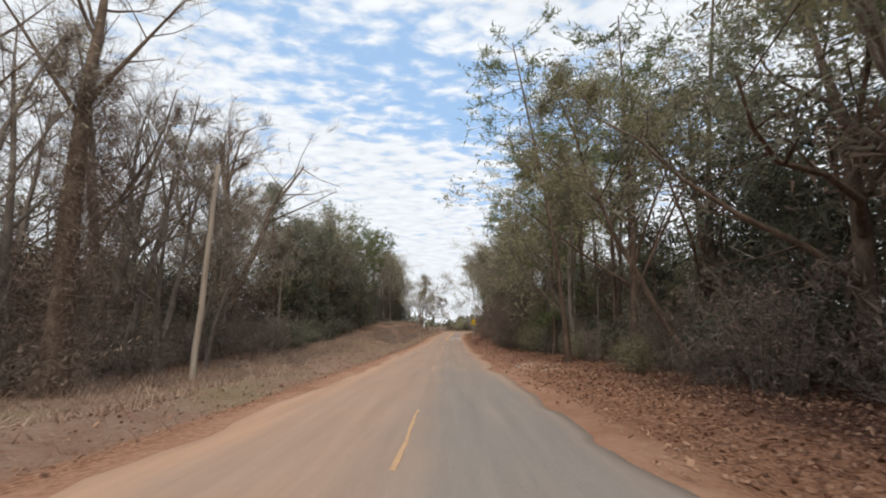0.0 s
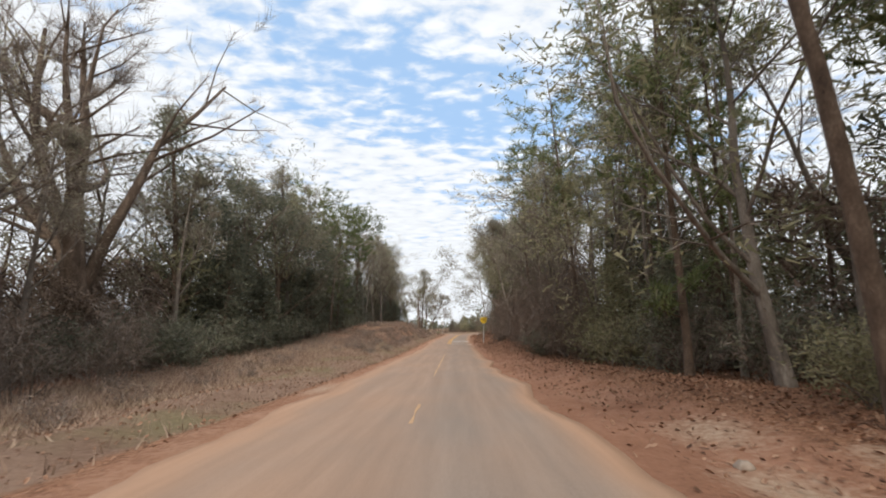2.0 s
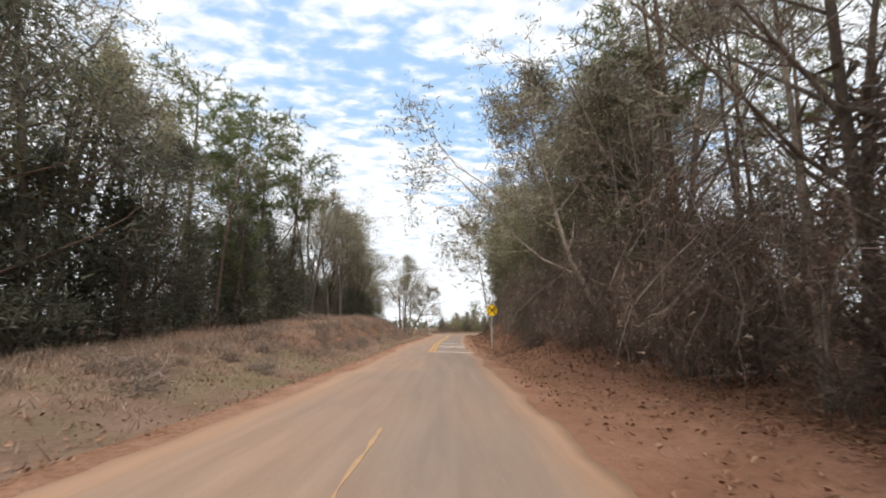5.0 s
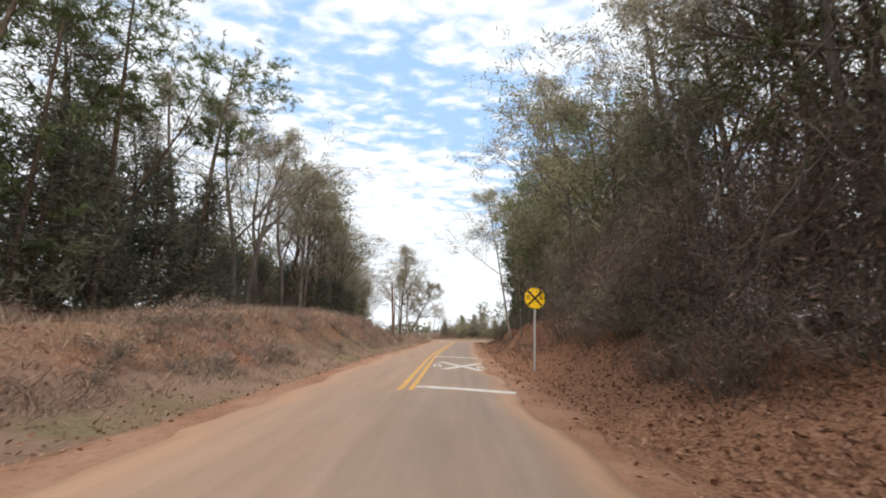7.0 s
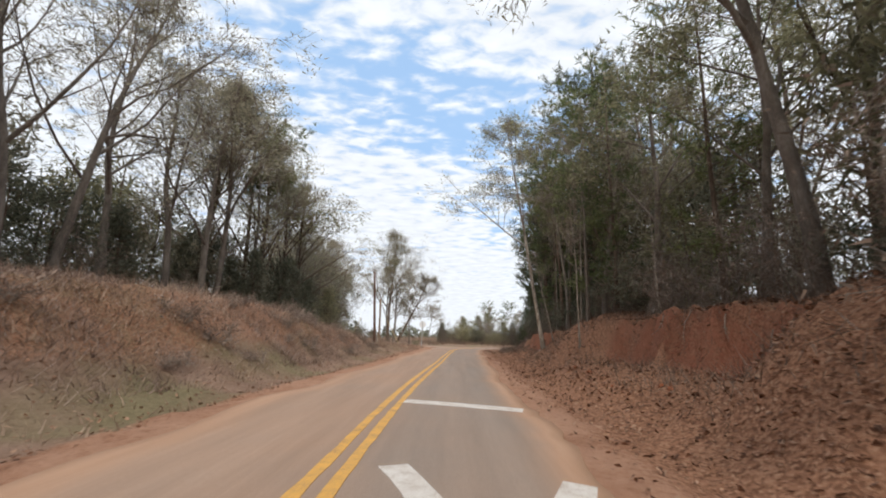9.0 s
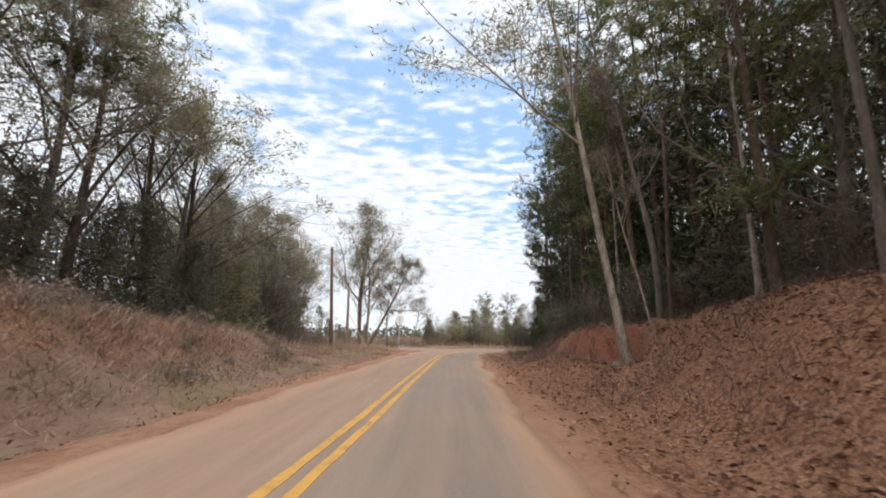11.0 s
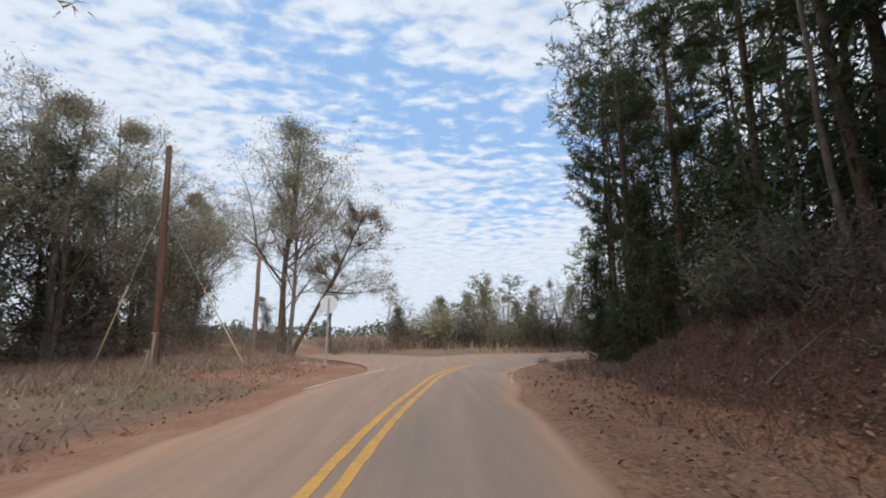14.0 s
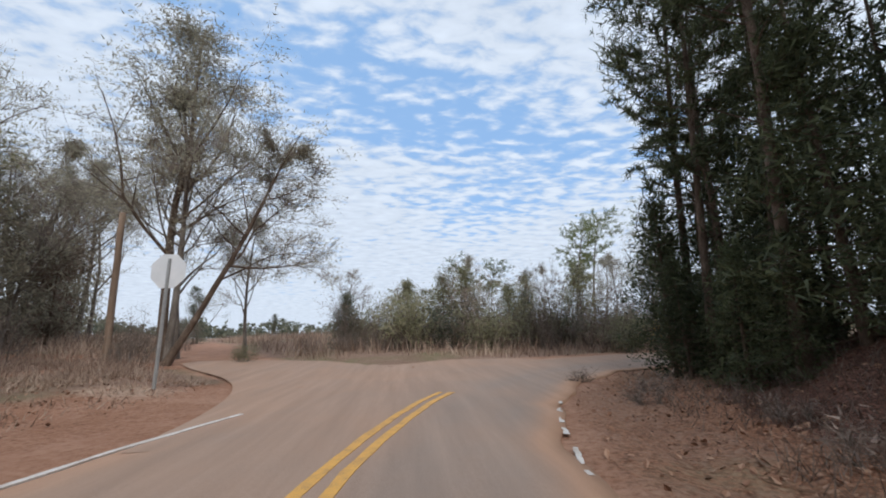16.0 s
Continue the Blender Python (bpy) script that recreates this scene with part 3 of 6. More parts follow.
def cedar_tree(seed, height, width, label, leafmat, rows=24, per=9, size=0.16, name="cedar_tree", cat="cedar"):
    """A conical evergreen, leafy to the ground."""
    rng = np.random.default_rng(seed)
    tb = Tubes()
    pts, rad, _ = bent(rng, Vector((0, 0, -0.2)), Vector((0, 0, 1)), height, 0.018 * height, 0.02, 6, 0.03)
    tb.add(pts, rad, 6)
    cs = []
    for i in range(rows):
        f = 0.04 + 0.95 * i / rows
        z = f * height
        w = width * (1 - f) ** 0.75 * rng.uniform(0.75, 1.2)
        for _ in range(5):
            a = rng.uniform(0, 2 * math.pi)
            x = f * 6
            j = min(int(x), 5)
            p = pts[j].lerp(pts[j + 1], x - j)
            d = Vector((math.cos(a), math.sin(a), rng.uniform(-0.15, 0.3)))
            lp, lr, ld = bent(rng, p, d, w * rng.uniform(0.7, 1.15), 0.03, 0.008, 2, 0.12, -0.03)
            tb.add(lp, lr, 3)
            for g in (0.45, 0.7, 0.9, 1.0):
                j2 = min(int(g * 2), 1)
                cs.append(tuple(lp[j2].lerp(lp[j2 + 1], g * 2 - j2)))
    top = new(name)
    part("trunk", tb.mesh("trunk", M_BARK_BROWN), top)
    stuff("crown", tri_mesh("crown", leaf_tris(rng, cs, per, 0.3, size, 0.2, 0.15, aspect=0.2), leafmat), top)
    tagged(top, label, cat)
    return proto(top)


def shrub(seed, height, width, label, leafmat, stems=16, per=14, size=0.11, twigs=6, name="shrub", spread=0.24):
    """An untidy bush: many thin arching stems, twigs and leaves."""
    rng = np.random.default_rng(seed)
    tb, tips, dirs, thin = Tubes(), [], [], []
    for i in range(stems):
        a = rng.uniform(0, 2 * math.pi)
        p = Vector((math.cos(a), math.sin(a), 0)) * rng.uniform(0, width * 0.35) + Vector((0, 0, -0.15))
        d = Vector((math.cos(a) * rng.uniform(0, 0.7), math.sin(a) * rng.uniform(0, 0.7), 1))
        ln = height * rng.uniform(0.6, 1.15)
        lp, lr, ld = bent(rng, p, d, ln, rng.uniform(0.012, 0.03), 0.006, 4, 0.16, -0.05)
        tb.add(lp, lr, 3)
        tips.append(tuple(lp[-1])), dirs.append(tuple(ld))
        for q in range(5):
            g = rng.uniform(0.15, 1.0) * 4
            j2 = min(int(g), 3)
            p2 = lp[j2].lerp(lp[j2 + 1], g - j2)
            d2 = side_dir(rng, (lp[j2 + 1] - lp[j2]).normalized(), radians(rng.uniform(30, 80)))
            e = p2 + d2 * width * rng.uniform(0.15, 0.45)
            thin.append(sliver(rng, p2, e, 0.01))
            tips.extend((tuple(e), tuple(p2.lerp(e, 0.5)))), dirs.extend((tuple(d2), tuple(d2)))
    top = new(name)
    stuff("stemwork", tb.mesh("stemwork", M_BARK_GREY), top)
    stuff("twigwork", tri_mesh("twigwork", np.concatenate([np.array(thin), twig_tris(rng, tips, dirs, twigs, 0.55, 0.014, 1.2)]), M_TWIG), top)
    stuff("foliage", tri_mesh("foliage", leaf_tris(rng, tips, per, spread, size, 0.1, 0.1, along=dirs), leafmat), top)
    tagged(top, label, "shrub")
    return proto(top)


def vine_tangle(seed, height, width, label):
    """Bare vines that hang in a curtain from the trees, with dead leaves caught in them."""
    rng = np.random.default_rng(seed)
    tb, cs = Tubes(), []
    for i in range(46):
        x, y = rng.uniform(-width, width), rng.normal() * 0.5
        h = height * rng.uniform(0.35, 1.05)
        p = Vector((x, y, h))
        d = Vector((rng.normal() * 0.5, rng.normal() * 0.4, -0.6))
        lp, lr, ld = bent(rng, p, d, h * rng.uniform(0.85, 1.15), 0.014, 0.008, 6, 0.2, -0.12)
        for q in lp:
            q.z = max(q.z, -0.1)
        tb.add(lp, lr, 3)
        cs += [tuple(q) for q in lp[:6]]
    top = new("vine_tangle")
    stuff("stemwork", tb.mesh("stemwork", M_BARK_GREY), top)
    d = rand_dirs(rng, len(cs))
    d[:, 2] -= 0.8
    stuff("twigwork", tri_mesh("twigwork", twig_tris(rng, cs, d, 8, 0.8, 0.014, 0.8), M_VINE), top)
    stuff("foliage", tri_mesh("foliage", leaf_tris(rng, cs, 9, 0.34, 0.065, 0, 0.3), M_LEAF_BROWN), top)
    tagged(top, label, "vines")
    return proto(top)


# ---- the lie of the land ----
PROFILE = [(-60, 0.1), (0, 0.0), (12.7, -0.14), (24.9, -0.26), (37.3, -0.34), (50, -0.36), (62.8, -0.29), (75.2, -0.12), (87.2, 0.08), (98.9, 0.25),
           (110.2, 0.51), (119.6, 0.67), (130, 0.69), (140, 0.72), (170, 1.5), (260, 1.7), (3000, 1.7)]
CENTRE = [(-0.62, -60), (-0.62, 0), (-0.65, 8), (-0.85, 18), (-0.95, 30), (-1.0, 45), (-1.03, 65), (-1.05, 80), (-1.03, 86), (-0.78, 93), (-0.47, 100), (-0.33, 104),
          (-0.10, 108), (0.08, 112), (0.3, 116.5), (0.60, 122), (1.4, 129), (2.0, 131.5), (3.0, 134.8), (5.0, 138.6), (8.2, 142.0), (13.0, 144.6), (22, 147.2), (40, 150), (80, 154)]
TRACK = [(0.5, 138.5), (-2.5, 142.5), (-6.5, 147.5), (-11, 157), (-18, 172), (-30, 196)]
HALF = 2.7
LEFT_BANK = [(-60, -0.75), (22, -0.75), (32, -0.45), (42, -0.1), (52, 0.4), (60, 0.75), (66, 1.45), (72, 1.5), (75, 1.7), (78, 2.2), (83, 2.4), (87, 2.65), (95, 2.7), (100, 2.3), (103, 1.9), (107, 1.65), (111.5, 1.35), (115, 0.55), (118, 0.3), (140, 0.25), (400, 0.2)]
RIGHT_BANK = [(-60, 0.1), (48, 0.15), (58, 0.7), (66, 1.5), (75, 2.2), (85, 2.7), (96, 2.6), (104, 2.2), (112, 1.9), (124, 1.9), (134, 2.0), (142, 1.5), (152, 0.6), (170, 0.1), (400, 0)]


def soften(pts, rounds=3):
    p = np.array(pts, float)
    for _ in range(rounds):
        q = np.empty((2 * len(p) - 2, 2))
        q[0::2], q[1::2] = p[:-1] * 0.75 + p[1:] * 0.25, p[:-1] * 0.25 + p[1:] * 0.75
        p = np.vstack([p[:1], q, p[-1:]])
    return p


CL, TL = soften(CENTRE), soften(TRACK, 2)


def table(t, v):
    a = np.array(t, float)
    return np.interp(v, a[:, 0], a[:, 1])


def off_line(line, x, y):
    """Signed distance from a line (right is positive) and the y of the nearest point on it."""
    best, ny, sg = np.full(x.shape, 1e9), np.zeros(x.shape), np.ones(x.shape)
    for (ax, ay), (bx, by) in zip(line[:-1], line[1:]):
        ux, uy = bx - ax, by - ay
        t = np.clip(((x - ax) * ux + (y - ay) * uy) / (ux * ux + uy * uy), 0, 1)
        px, py = ax + t * ux, ay + t * uy
        d = np.hypot(x - px, y - py)
        near = d < best
        best, ny = np.where(near, d, best), np.where(near, py, ny)
        sg = np.where(near, np.where((x - px) * uy - (y - py) * ux >= 0, 1, -1), sg)
    return best * sg, ny


def smooth01(v):
    v = np.clip(v, 0, 1)
    return v * v * (3 - 2 * v)


def wave(x, y):
    return (np.sin(x * 0.9 + y * 0.31) + np.sin(y * 0.77 - x * 0.4 + 1.3) + np.sin(x * 2.1 - y * 1.7 + 0.5) * 0.5) / 2.5


def scarp(ny):
    """Where along the road the right bank is a raw clay scarp."""
    return np.clip(smooth01((ny - 81.5) / 2.5) * smooth01((95 - ny) / 3) + smooth01((ny - 103) / 2.0) * smooth01((115.5 - ny) / 3) + smooth01((ny - 65) / 2) * smooth01((71.5 - ny) / 2), 0, 1)


def land(x, y):
    """Height of the ground, with the offset from the road and the steepness of the bank."""
    x, y = np.asarray(x, float), np.asarray(y, float)
    d, ny = off_line(CL, x, y)
    dt, _ = off_line(TL, x, y)
    a = np.abs(d)
    away = smooth01((a - 5) / 14)
    base = table(PROFILE, np.where(y > 140, y, ny)) * (1 - away) + table(PROFILE, y) * away
    junction = smooth01((np.abs(dt) - 3.0) / 2.5)
    w = wave(x, y)
    # the left: a strip of verge, then the bank; the right: leaf-strewn verge, then the cut
    lb = table(LEFT_BANK, ny) * smooth01((-d - 4.9 - 0.4 * w) / 3.6) * (1 - 0.7 * smooth01((-d - 24) / 16)) * np.where(y > 118, junction, 1)
    toe = np.interp(ny, [60, 70, 84, 96, 110, 122, 132], [4.6, 4.3, 4.3, 4.7, 5.0, 5.3, 6.4])
    plain = smooth01((d - toe - 0.45 * w) / 3.6)
    # raw scarps where the clay has broken away
    foot = np.interp(ny, [66, 82, 92, 102, 107, 114], [6.4, 7.3, 7.0, 6.9, 6.3, 6.3]) + 0.16 * np.sin(ny * 0.9 + 1.0) + 0.08 * np.sin(ny * 2.9) + 0.07 * np.sin(ny * 6.1 + 1)
    broken = 0.24 * smooth01((d - 3.7) / (foot - 3.7)) + 0.58 * smooth01((d - foot) / 0.5) + 0.18 * smooth01((d - foot - 0.4) / 3.0)
    ws = scarp(ny)
    rb = table(RIGHT_BANK, ny) * (plain * (1 - ws) + broken * ws) * (1 - smooth01((d - 15) / 14))
    verge = smooth01((a - HALF) / 1.2)
    ditch = -0.16 * np.exp(-((a - 4.2) / 0.8) ** 2) * np.where(d < 0, smooth01((127 - ny) / 8), 1)
    rough = 0.06 * w * smooth01((a - 3.0) / 2.0) + 0.35 * np.sin(x * 0.13 + 1) * np.sin(y * 0.11) * smooth01((a - 12) / 12)
    far = smooth01((a - 14) / 30) * 0.4
    z = base + np.where(d < 0, lb, rb) + (ditch + 0.02) * verge * junction + rough * junction + far * junction
    z = np.where(a < HALF + 0.1 + np.where(d < 0, np.interp(ny, [119, 128], [0, 0.5]), 0), base - 0.05, z - 0.03)
    return z, d, ny, dt


def ground_z(x, y):
    z, _, _, _ = land(np.array([x]), np.array([y]))
    return float(z[0])


def road_z(x, y):
    _, ny = off_line(CL, np.array([x], float), np.array([y], float))
    return float(table(PROFILE, np.where(np.array([y]) > 140, np.array([y]), ny))[0])


def ground_sheet():
    xs = np.concatenate([-np.geomspace(2500, 40, 22), np.arange(-39, -14, 1.0), np.arange(-14, 14.01, 0.32), np.arange(15, 40, 1.0), np.geomspace(40, 2500, 22)])
    ys = np.concatenate([-np.geomspace(600, 14, 12), np.arange(-12, 150, 0.48), np.arange(150, 200, 2.5), np.geomspace(200, 4000, 24)])
    X, Y = np.meshgrid(xs, ys)
    Z, d, ny, dt = land(X.ravel(), Y.ravel())
    x, y = X.ravel(), Y.ravel()
    near = (np.abs(d) > 2.9) & (np.abs(d) < 16) & (y > -12) & (y < 150)
    bumps = np.array([noise.fractal(Vector((a * 1.3, b * 1.3, 0)), 1.0, 2.0, 4) if k else 0.0 for a, b, k in zip(x, y, near)])
    steep = np.where(d > 0, table(RIGHT_BANK, ny) * np.clip((d - 3.6) / 2, 0, 1), table(LEFT_BANK, ny) * 0.4)
    lip = np.interp(ny, [66, 82, 92, 102, 107, 114], [6.4, 7.3, 7.0, 6.9, 6.3, 6.3])
    raw = scarp(ny) * smooth01((d - lip + 0.8) / 0.8) * smooth01((lip + 1.6 - d) / 0.9) * (d > 0)
    crags = np.array([noise.fractal(Vector((a * 2.6, b * 3.4, 3.0)), 0.8, 2.1, 5) if k else 0.0 for a, b, k in zip(x, y, near & (raw > 0.05))])
    Z = Z + bumps * (0.05 + 0.05 * np.clip(steep, 0, 2) + 0.06 * raw) + crags * 0.16 * raw
    nx_, ny_ = len(xs), len(ys)
    i = np.arange(nx_ * ny_).reshape(ny_, nx_)
    q = np.stack([i[:-1, :-1], i[:-1, 1:], i[1:, 1:], i[1:, :-1]], -1).reshape(-1, 4)
    me = bpy.data.meshes.new("ground")
    me.from_pydata(np.stack([x, y, Z], 1).tolist(), [], q.tolist())
    a = np.abs(d)
    # cover: red clay, grass, else leaf litter
    clay = np.where(d < 0, 0.66 * smooth01((np.interp(ny, [50, 64, 98, 108], [4.1, 4.5, 4.6, 5.3]) - a) / 1.3), np.interp(ny, [100, 118], [0.78, 0.55]) * smooth01((np.interp(ny, [100, 118], [4.9, 3.9]) - a) / np.interp(ny, [100, 118], [2.2, 1.2])))
    bare = smooth01((ny - 17) / 6) * smooth01((60 - ny) / 14) * (d > 0)
    clay = np.maximum(clay, 0.74 * bare * smooth01((6.6 - a) / 1.8))
    foot = np.interp(ny, [66, 82, 92, 102, 107, 114], [6.4, 7.3, 7.0, 6.9, 6.3, 6.3])
    rawness = np.clip(scarp(ny) * smooth01((d - foot + 0.6) / 0.4) * smooth01((foot + 1.6 - d) / 0.8) + 0.5 * np.exp(-(((x + 7.4) / 1.6) ** 2 + ((y - 113.6) / 2.0) ** 2)) + np.exp(-(((x + 7.2) / 1.4) ** 2 + ((y - 73.6) / 1.3) ** 2)) + 0.3 * bare, 0, 1)
    clay = np.maximum(clay, 0.8 * np.exp(-(((x + 7.2) / 1.0) ** 2 + ((y - 73.6) / 0.9) ** 2)))
    clay = np.maximum(clay, scarp(ny) * 0.6 * smooth01((d - foot + 0.35) / 0.3) * smooth01((foot + 1.1 - d) / 0.6))
    clay = np.where((d > 3.9) & (d < 20), np.maximum(clay, 0.22), clay)
    clay = np.maximum(clay, 0.9 * np.exp(-(((x + 7.4) / 1.2) ** 2 + ((y - 113.6) / 1.3) ** 2)))
    # where tree shade is painted: the right bank, the first verge, under the woods
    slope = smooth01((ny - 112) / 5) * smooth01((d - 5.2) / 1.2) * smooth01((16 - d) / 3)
    shade_litter = np.maximum(0.95 * slope, np.interp(ny, [4, 14, 22], [0.8, 0.6, 0.0]) * smooth01((d - 4.8) / 2.0))
    shade_litter = np.maximum(shade_litter, 0.5 * smooth01((d - 7.5) / 1.5))
    shade_litter = np.maximum(shade_litter, 0.75 * smooth01((-d - 14.0) / 2.0) * smooth01((148 - y) / 4))
    corner = smooth01((y - 125) / 4) * smooth01((146 - y) / 4) * smooth01((-d - 2.6) / 0.6) * smooth01((9.5 + d) / 3)
    clay = np.maximum(clay, 0.55 * corner)
    clay = np.maximum(clay, 0.72 * smooth01((3.4 - np.abs(dt)) / 1.5))
    grass = np.where(d < 0, np.interp(ny, [0, 35], [0.6, 1.0]) * (1 - 0.55 * smooth01((ny - 60) / 6) * smooth01((112 - ny) / 5) * smooth01((a - 5.6) / 1.0)) * smooth01((a - 3.2) / 1.0) * smooth01((15.5 - a) / 2.5), 0.45 * smooth01((ny - 108) / 10) * smooth01((6.5 - a) / 2))
    grass = grass * (1 - 0.8 * corner)
    grass = np.maximum(grass, smooth01((y - 146) / 4) * 0.9)
    pale = np.zeros_like(x)
    for px, py, rx, ry in ((3.2, 21.6, 0.9, 1.2), (4.3, 20.0, 0.8, 0.9), (3.9, 24.2, 0.9, 1.4), (5.0, 22.2, 0.7, 0.8), (3.0, 18.2, 0.5, 0.8), (-3.9, 29.5, 0.5, 2.0), (-5.6, 113.0, 0.5, 2.0), (-4.2, 136.0, 1.2, 1.6)):
        pale = np.maximum(pale, 0.75 * np.exp(-((x - px) / rx) ** 2 - ((y - py) / ry) ** 2))
    col = me.color_attributes.new("cover", "FLOAT_COLOR", "POINT")
    col.data.foreach_set("color", np.stack([clay, grass, pale, rawness], 1).astype(np.float32).ravel())
    at = me.attributes.new("shade_litter", "FLOAT", "POINT")
    at.data.foreach_set("value", shade_litter.astype(np.float32))
    me.materials.append(M_SOIL)
    me.shade_smooth()
    return tagged(new("ground", me), "red clay ground with dry grass and fallen leaves", "ground", kind="structure")


ground_sheet()


def ribbon(line, left, right, lift, cols, name, mat, seed=1, ragged=0.0, skirt=0.08):
    """A road surface along a line, with a worn edge and a dust value from side to side."""
    rng = np.random.default_rng(seed)
    seg = np.hypot(*np.diff(line, axis=0).T)
    s = np.concatenate([[0], np.cumsum(seg)])
    t = np.arange(0, s[-1], 0.45)
    cx, cy = np.interp(t, s, line[:, 0]), np.interp(t, s, line[:, 1])
    tx, ty = np.gradient(cx), np.gradient(cy)
    ln = np.hypot(tx, ty)
    nx_, ny_ = ty / ln, -tx / ln
    e1 = ragged * np.convolve(rng.normal(size=len(t) + 4), np.ones(5) / 2.2, "valid")
    e2 = ragged * np.convolve(rng.normal(size=len(t) + 4), np.ones(5) / 2.2, "valid")
    v, dust = [], []
    fr = np.linspace(0, 1, cols)
    for i in range(len(t)):
        a, b = -left - float(np.interp(cy[i], [119, 128], [0, 0.5])) + e1[i], right + e2[i]
        for j, f in enumerate((0.0, *fr, 1.0)):
            o = a + (b - a) * f
            x, y = cx[i] + nx_[i] * o, cy[i] + ny_[i] * o
            crown = 0.05 * (1 - (2 * f - 1) ** 2)
            z = table(PROFILE, y if y > 140 else cy[i]) + lift + crown
            v.append((x, y, z - (skirt if j in (0, cols + 1) else 0)))
            edge = min(o - a, b - o)
            far_lane = 1 / (1 + math.exp((o - 0.1) / 0.35))
            wheel = 0.22 * math.exp(-((o - 0.75) / 0.35) ** 2) + 0.18 * math.exp(-((o - 2.0) / 0.3) ** 2)
            near_end = float(np.interp(y, [0, 9, 22, 40, 60, 90, 140], [0.0, 0.06, 0.36, 0.5, 0.42, 0.3, 0.42]))
            dust.append(min(1.0, (0.95 if o < 0 else float(np.interp(y, [8, 26], [0.15, 0.95]))) * math.exp(-(edge / 0.42) ** 2) + far_lane * (0.62) + (1 - far_lane) * near_end - wheel * (1 - far_lane) * 0.5 + 0.02))
    k = cols + 2
    i = np.arange(len(t) * k).reshape(len(t), k)
    q = np.stack([i[:-1, :-1], i[:-1, 1:], i[1:, 1:], i[1:, :-1]], -1).reshape(-1, 4)
    me = bpy.data.meshes.new(name)
    me.from_pydata(v, [], q.tolist())
    at = me.attributes.new("dust", "FLOAT", "POINT")
    at.data.foreach_set("value", np.array(dust, np.float32))
    me.materials.append(mat)
    me.shade_smooth()
    return new(name, me)


road = tagged(ribbon(CL, HALF, HALF, 0.0, 24, "road", M_ROAD, 3, 0.10), "narrow asphalt road dusted with red clay", "road", kind="structure")


def crown_z(x, y):
    d, ny = off_line(CL, np.array([x], float), np.array([y], float))
    f = (float(d[0]) + HALF) / (2 * HALF)
    return float(table(PROFILE, y if y > 140 else ny[0])) + max(0.0, 0.05 * (1 - (2 * f - 1) ** 2))


def apron():
    """The worn edge of the asphalt where the dirt track comes in."""
    pts = soften([(-1.15, 130.6), (-1.3, 133.2), (-2.0, 136.6), (-3.6, 140.4), (-7.0, 144.6), (-9.0, 148.3), (-6.0, 148.8), (-2.5, 147.3), (2.0, 146.4), (7.0, 146.6), (9.5, 145.5), (6.0, 141.0), (2.5, 136.5), (1.2, 133.5), (0.0, 130.8), (-1.15, 130.6)], 2)
    bm = bmesh.new()
    face = bm.faces.new([bm.verts.new((x, y, road_z(x, y) + 0.02)) for x, y in pts[:-1]])
    bmesh.ops.triangulate(bm, faces=[face])
    bmesh.ops.subdivide_edges(bm, edges=bm.edges, cuts=3, use_grid_fill=True)
    for v in bm.verts:
        v.co.z = road_z(v.co.x, v.co.y) + 0.02
    bmesh.ops.recalc_face_normals(bm, faces=bm.faces)
    me = bm_mesh("road_apron", bm, M_ROAD)
    at = me.attributes.new("dust", "FLOAT", "POINT")
    at.data.foreach_set("value", np.full(len(me.vertices), 0.72, np.float32))
    return tagged(new("road_apron", me), "dusty mouth of a dirt track", "road", kind="structure")


apron()


# ---- paint on the road ----
def stripe(name, pts, width, mat, parent, lift=0.006, step=0.4, seed=0, ragged=0.0):
    """A painted stripe along points on the road, as a thin raised film."""
    rng = np.random.default_rng(seed)
    line = np.array(pts, float)
    seg = np.hypot(*np.diff(line, axis=0).T)
    s = np.concatenate([[0], np.cumsum(seg)])
    t = np.linspace(0, s[-1], max(2, int(s[-1] / step) + 1))
    cx, cy = np.interp(t, s, line[:, 0]), np.interp(t, s, line[:, 1])
    tx, ty = np.gradient(cx), np.gradient(cy)
    ln = np.hypot(tx, ty)
    v = []
    for i in range(len(t)):
        for o in (-0.5, 0.5):
            w = o * width + rng.normal() * ragged
            x, y = cx[i] + ty[i] / ln[i] * w, cy[i] - tx[i] / ln[i] * w
            z = crown_z(x, y)
            v.append((x, y, z + lift)), v.append((x, y, z - 0.01))
    f = []
    for i in range(len(t) - 1):
        a = i * 4
        f += [(a, a + 2, a + 6, a + 4), (a, a + 4, a + 5, a + 1), (a + 2, a + 3, a + 7, a + 6)]
    ob = new(name, mesh_from(name, v, f, mat))
    ob.parent = parent
    return ob


def along(y0, y1, off, step=1.5):
    seg = np.hypot(*np.diff(CL, axis=0).T)
    s = np.concatenate([[0], np.cumsum(seg)])
    s0, s1 = np.interp([y0, y1], CL[:, 1], s)
    t = np.linspace(s0, s1, max(2, int((s1 - s0) / step)))
    cx, cy = np.interp(t, s, CL[:, 0]), np.interp(t, s, CL[:, 1])
    tx, ty = np.gradient(cx), np.gradient(cy)
    ln = np.hypot(tx, ty)
    return np.stack([cx + ty / ln * off, cy - tx / ln * off], 1)


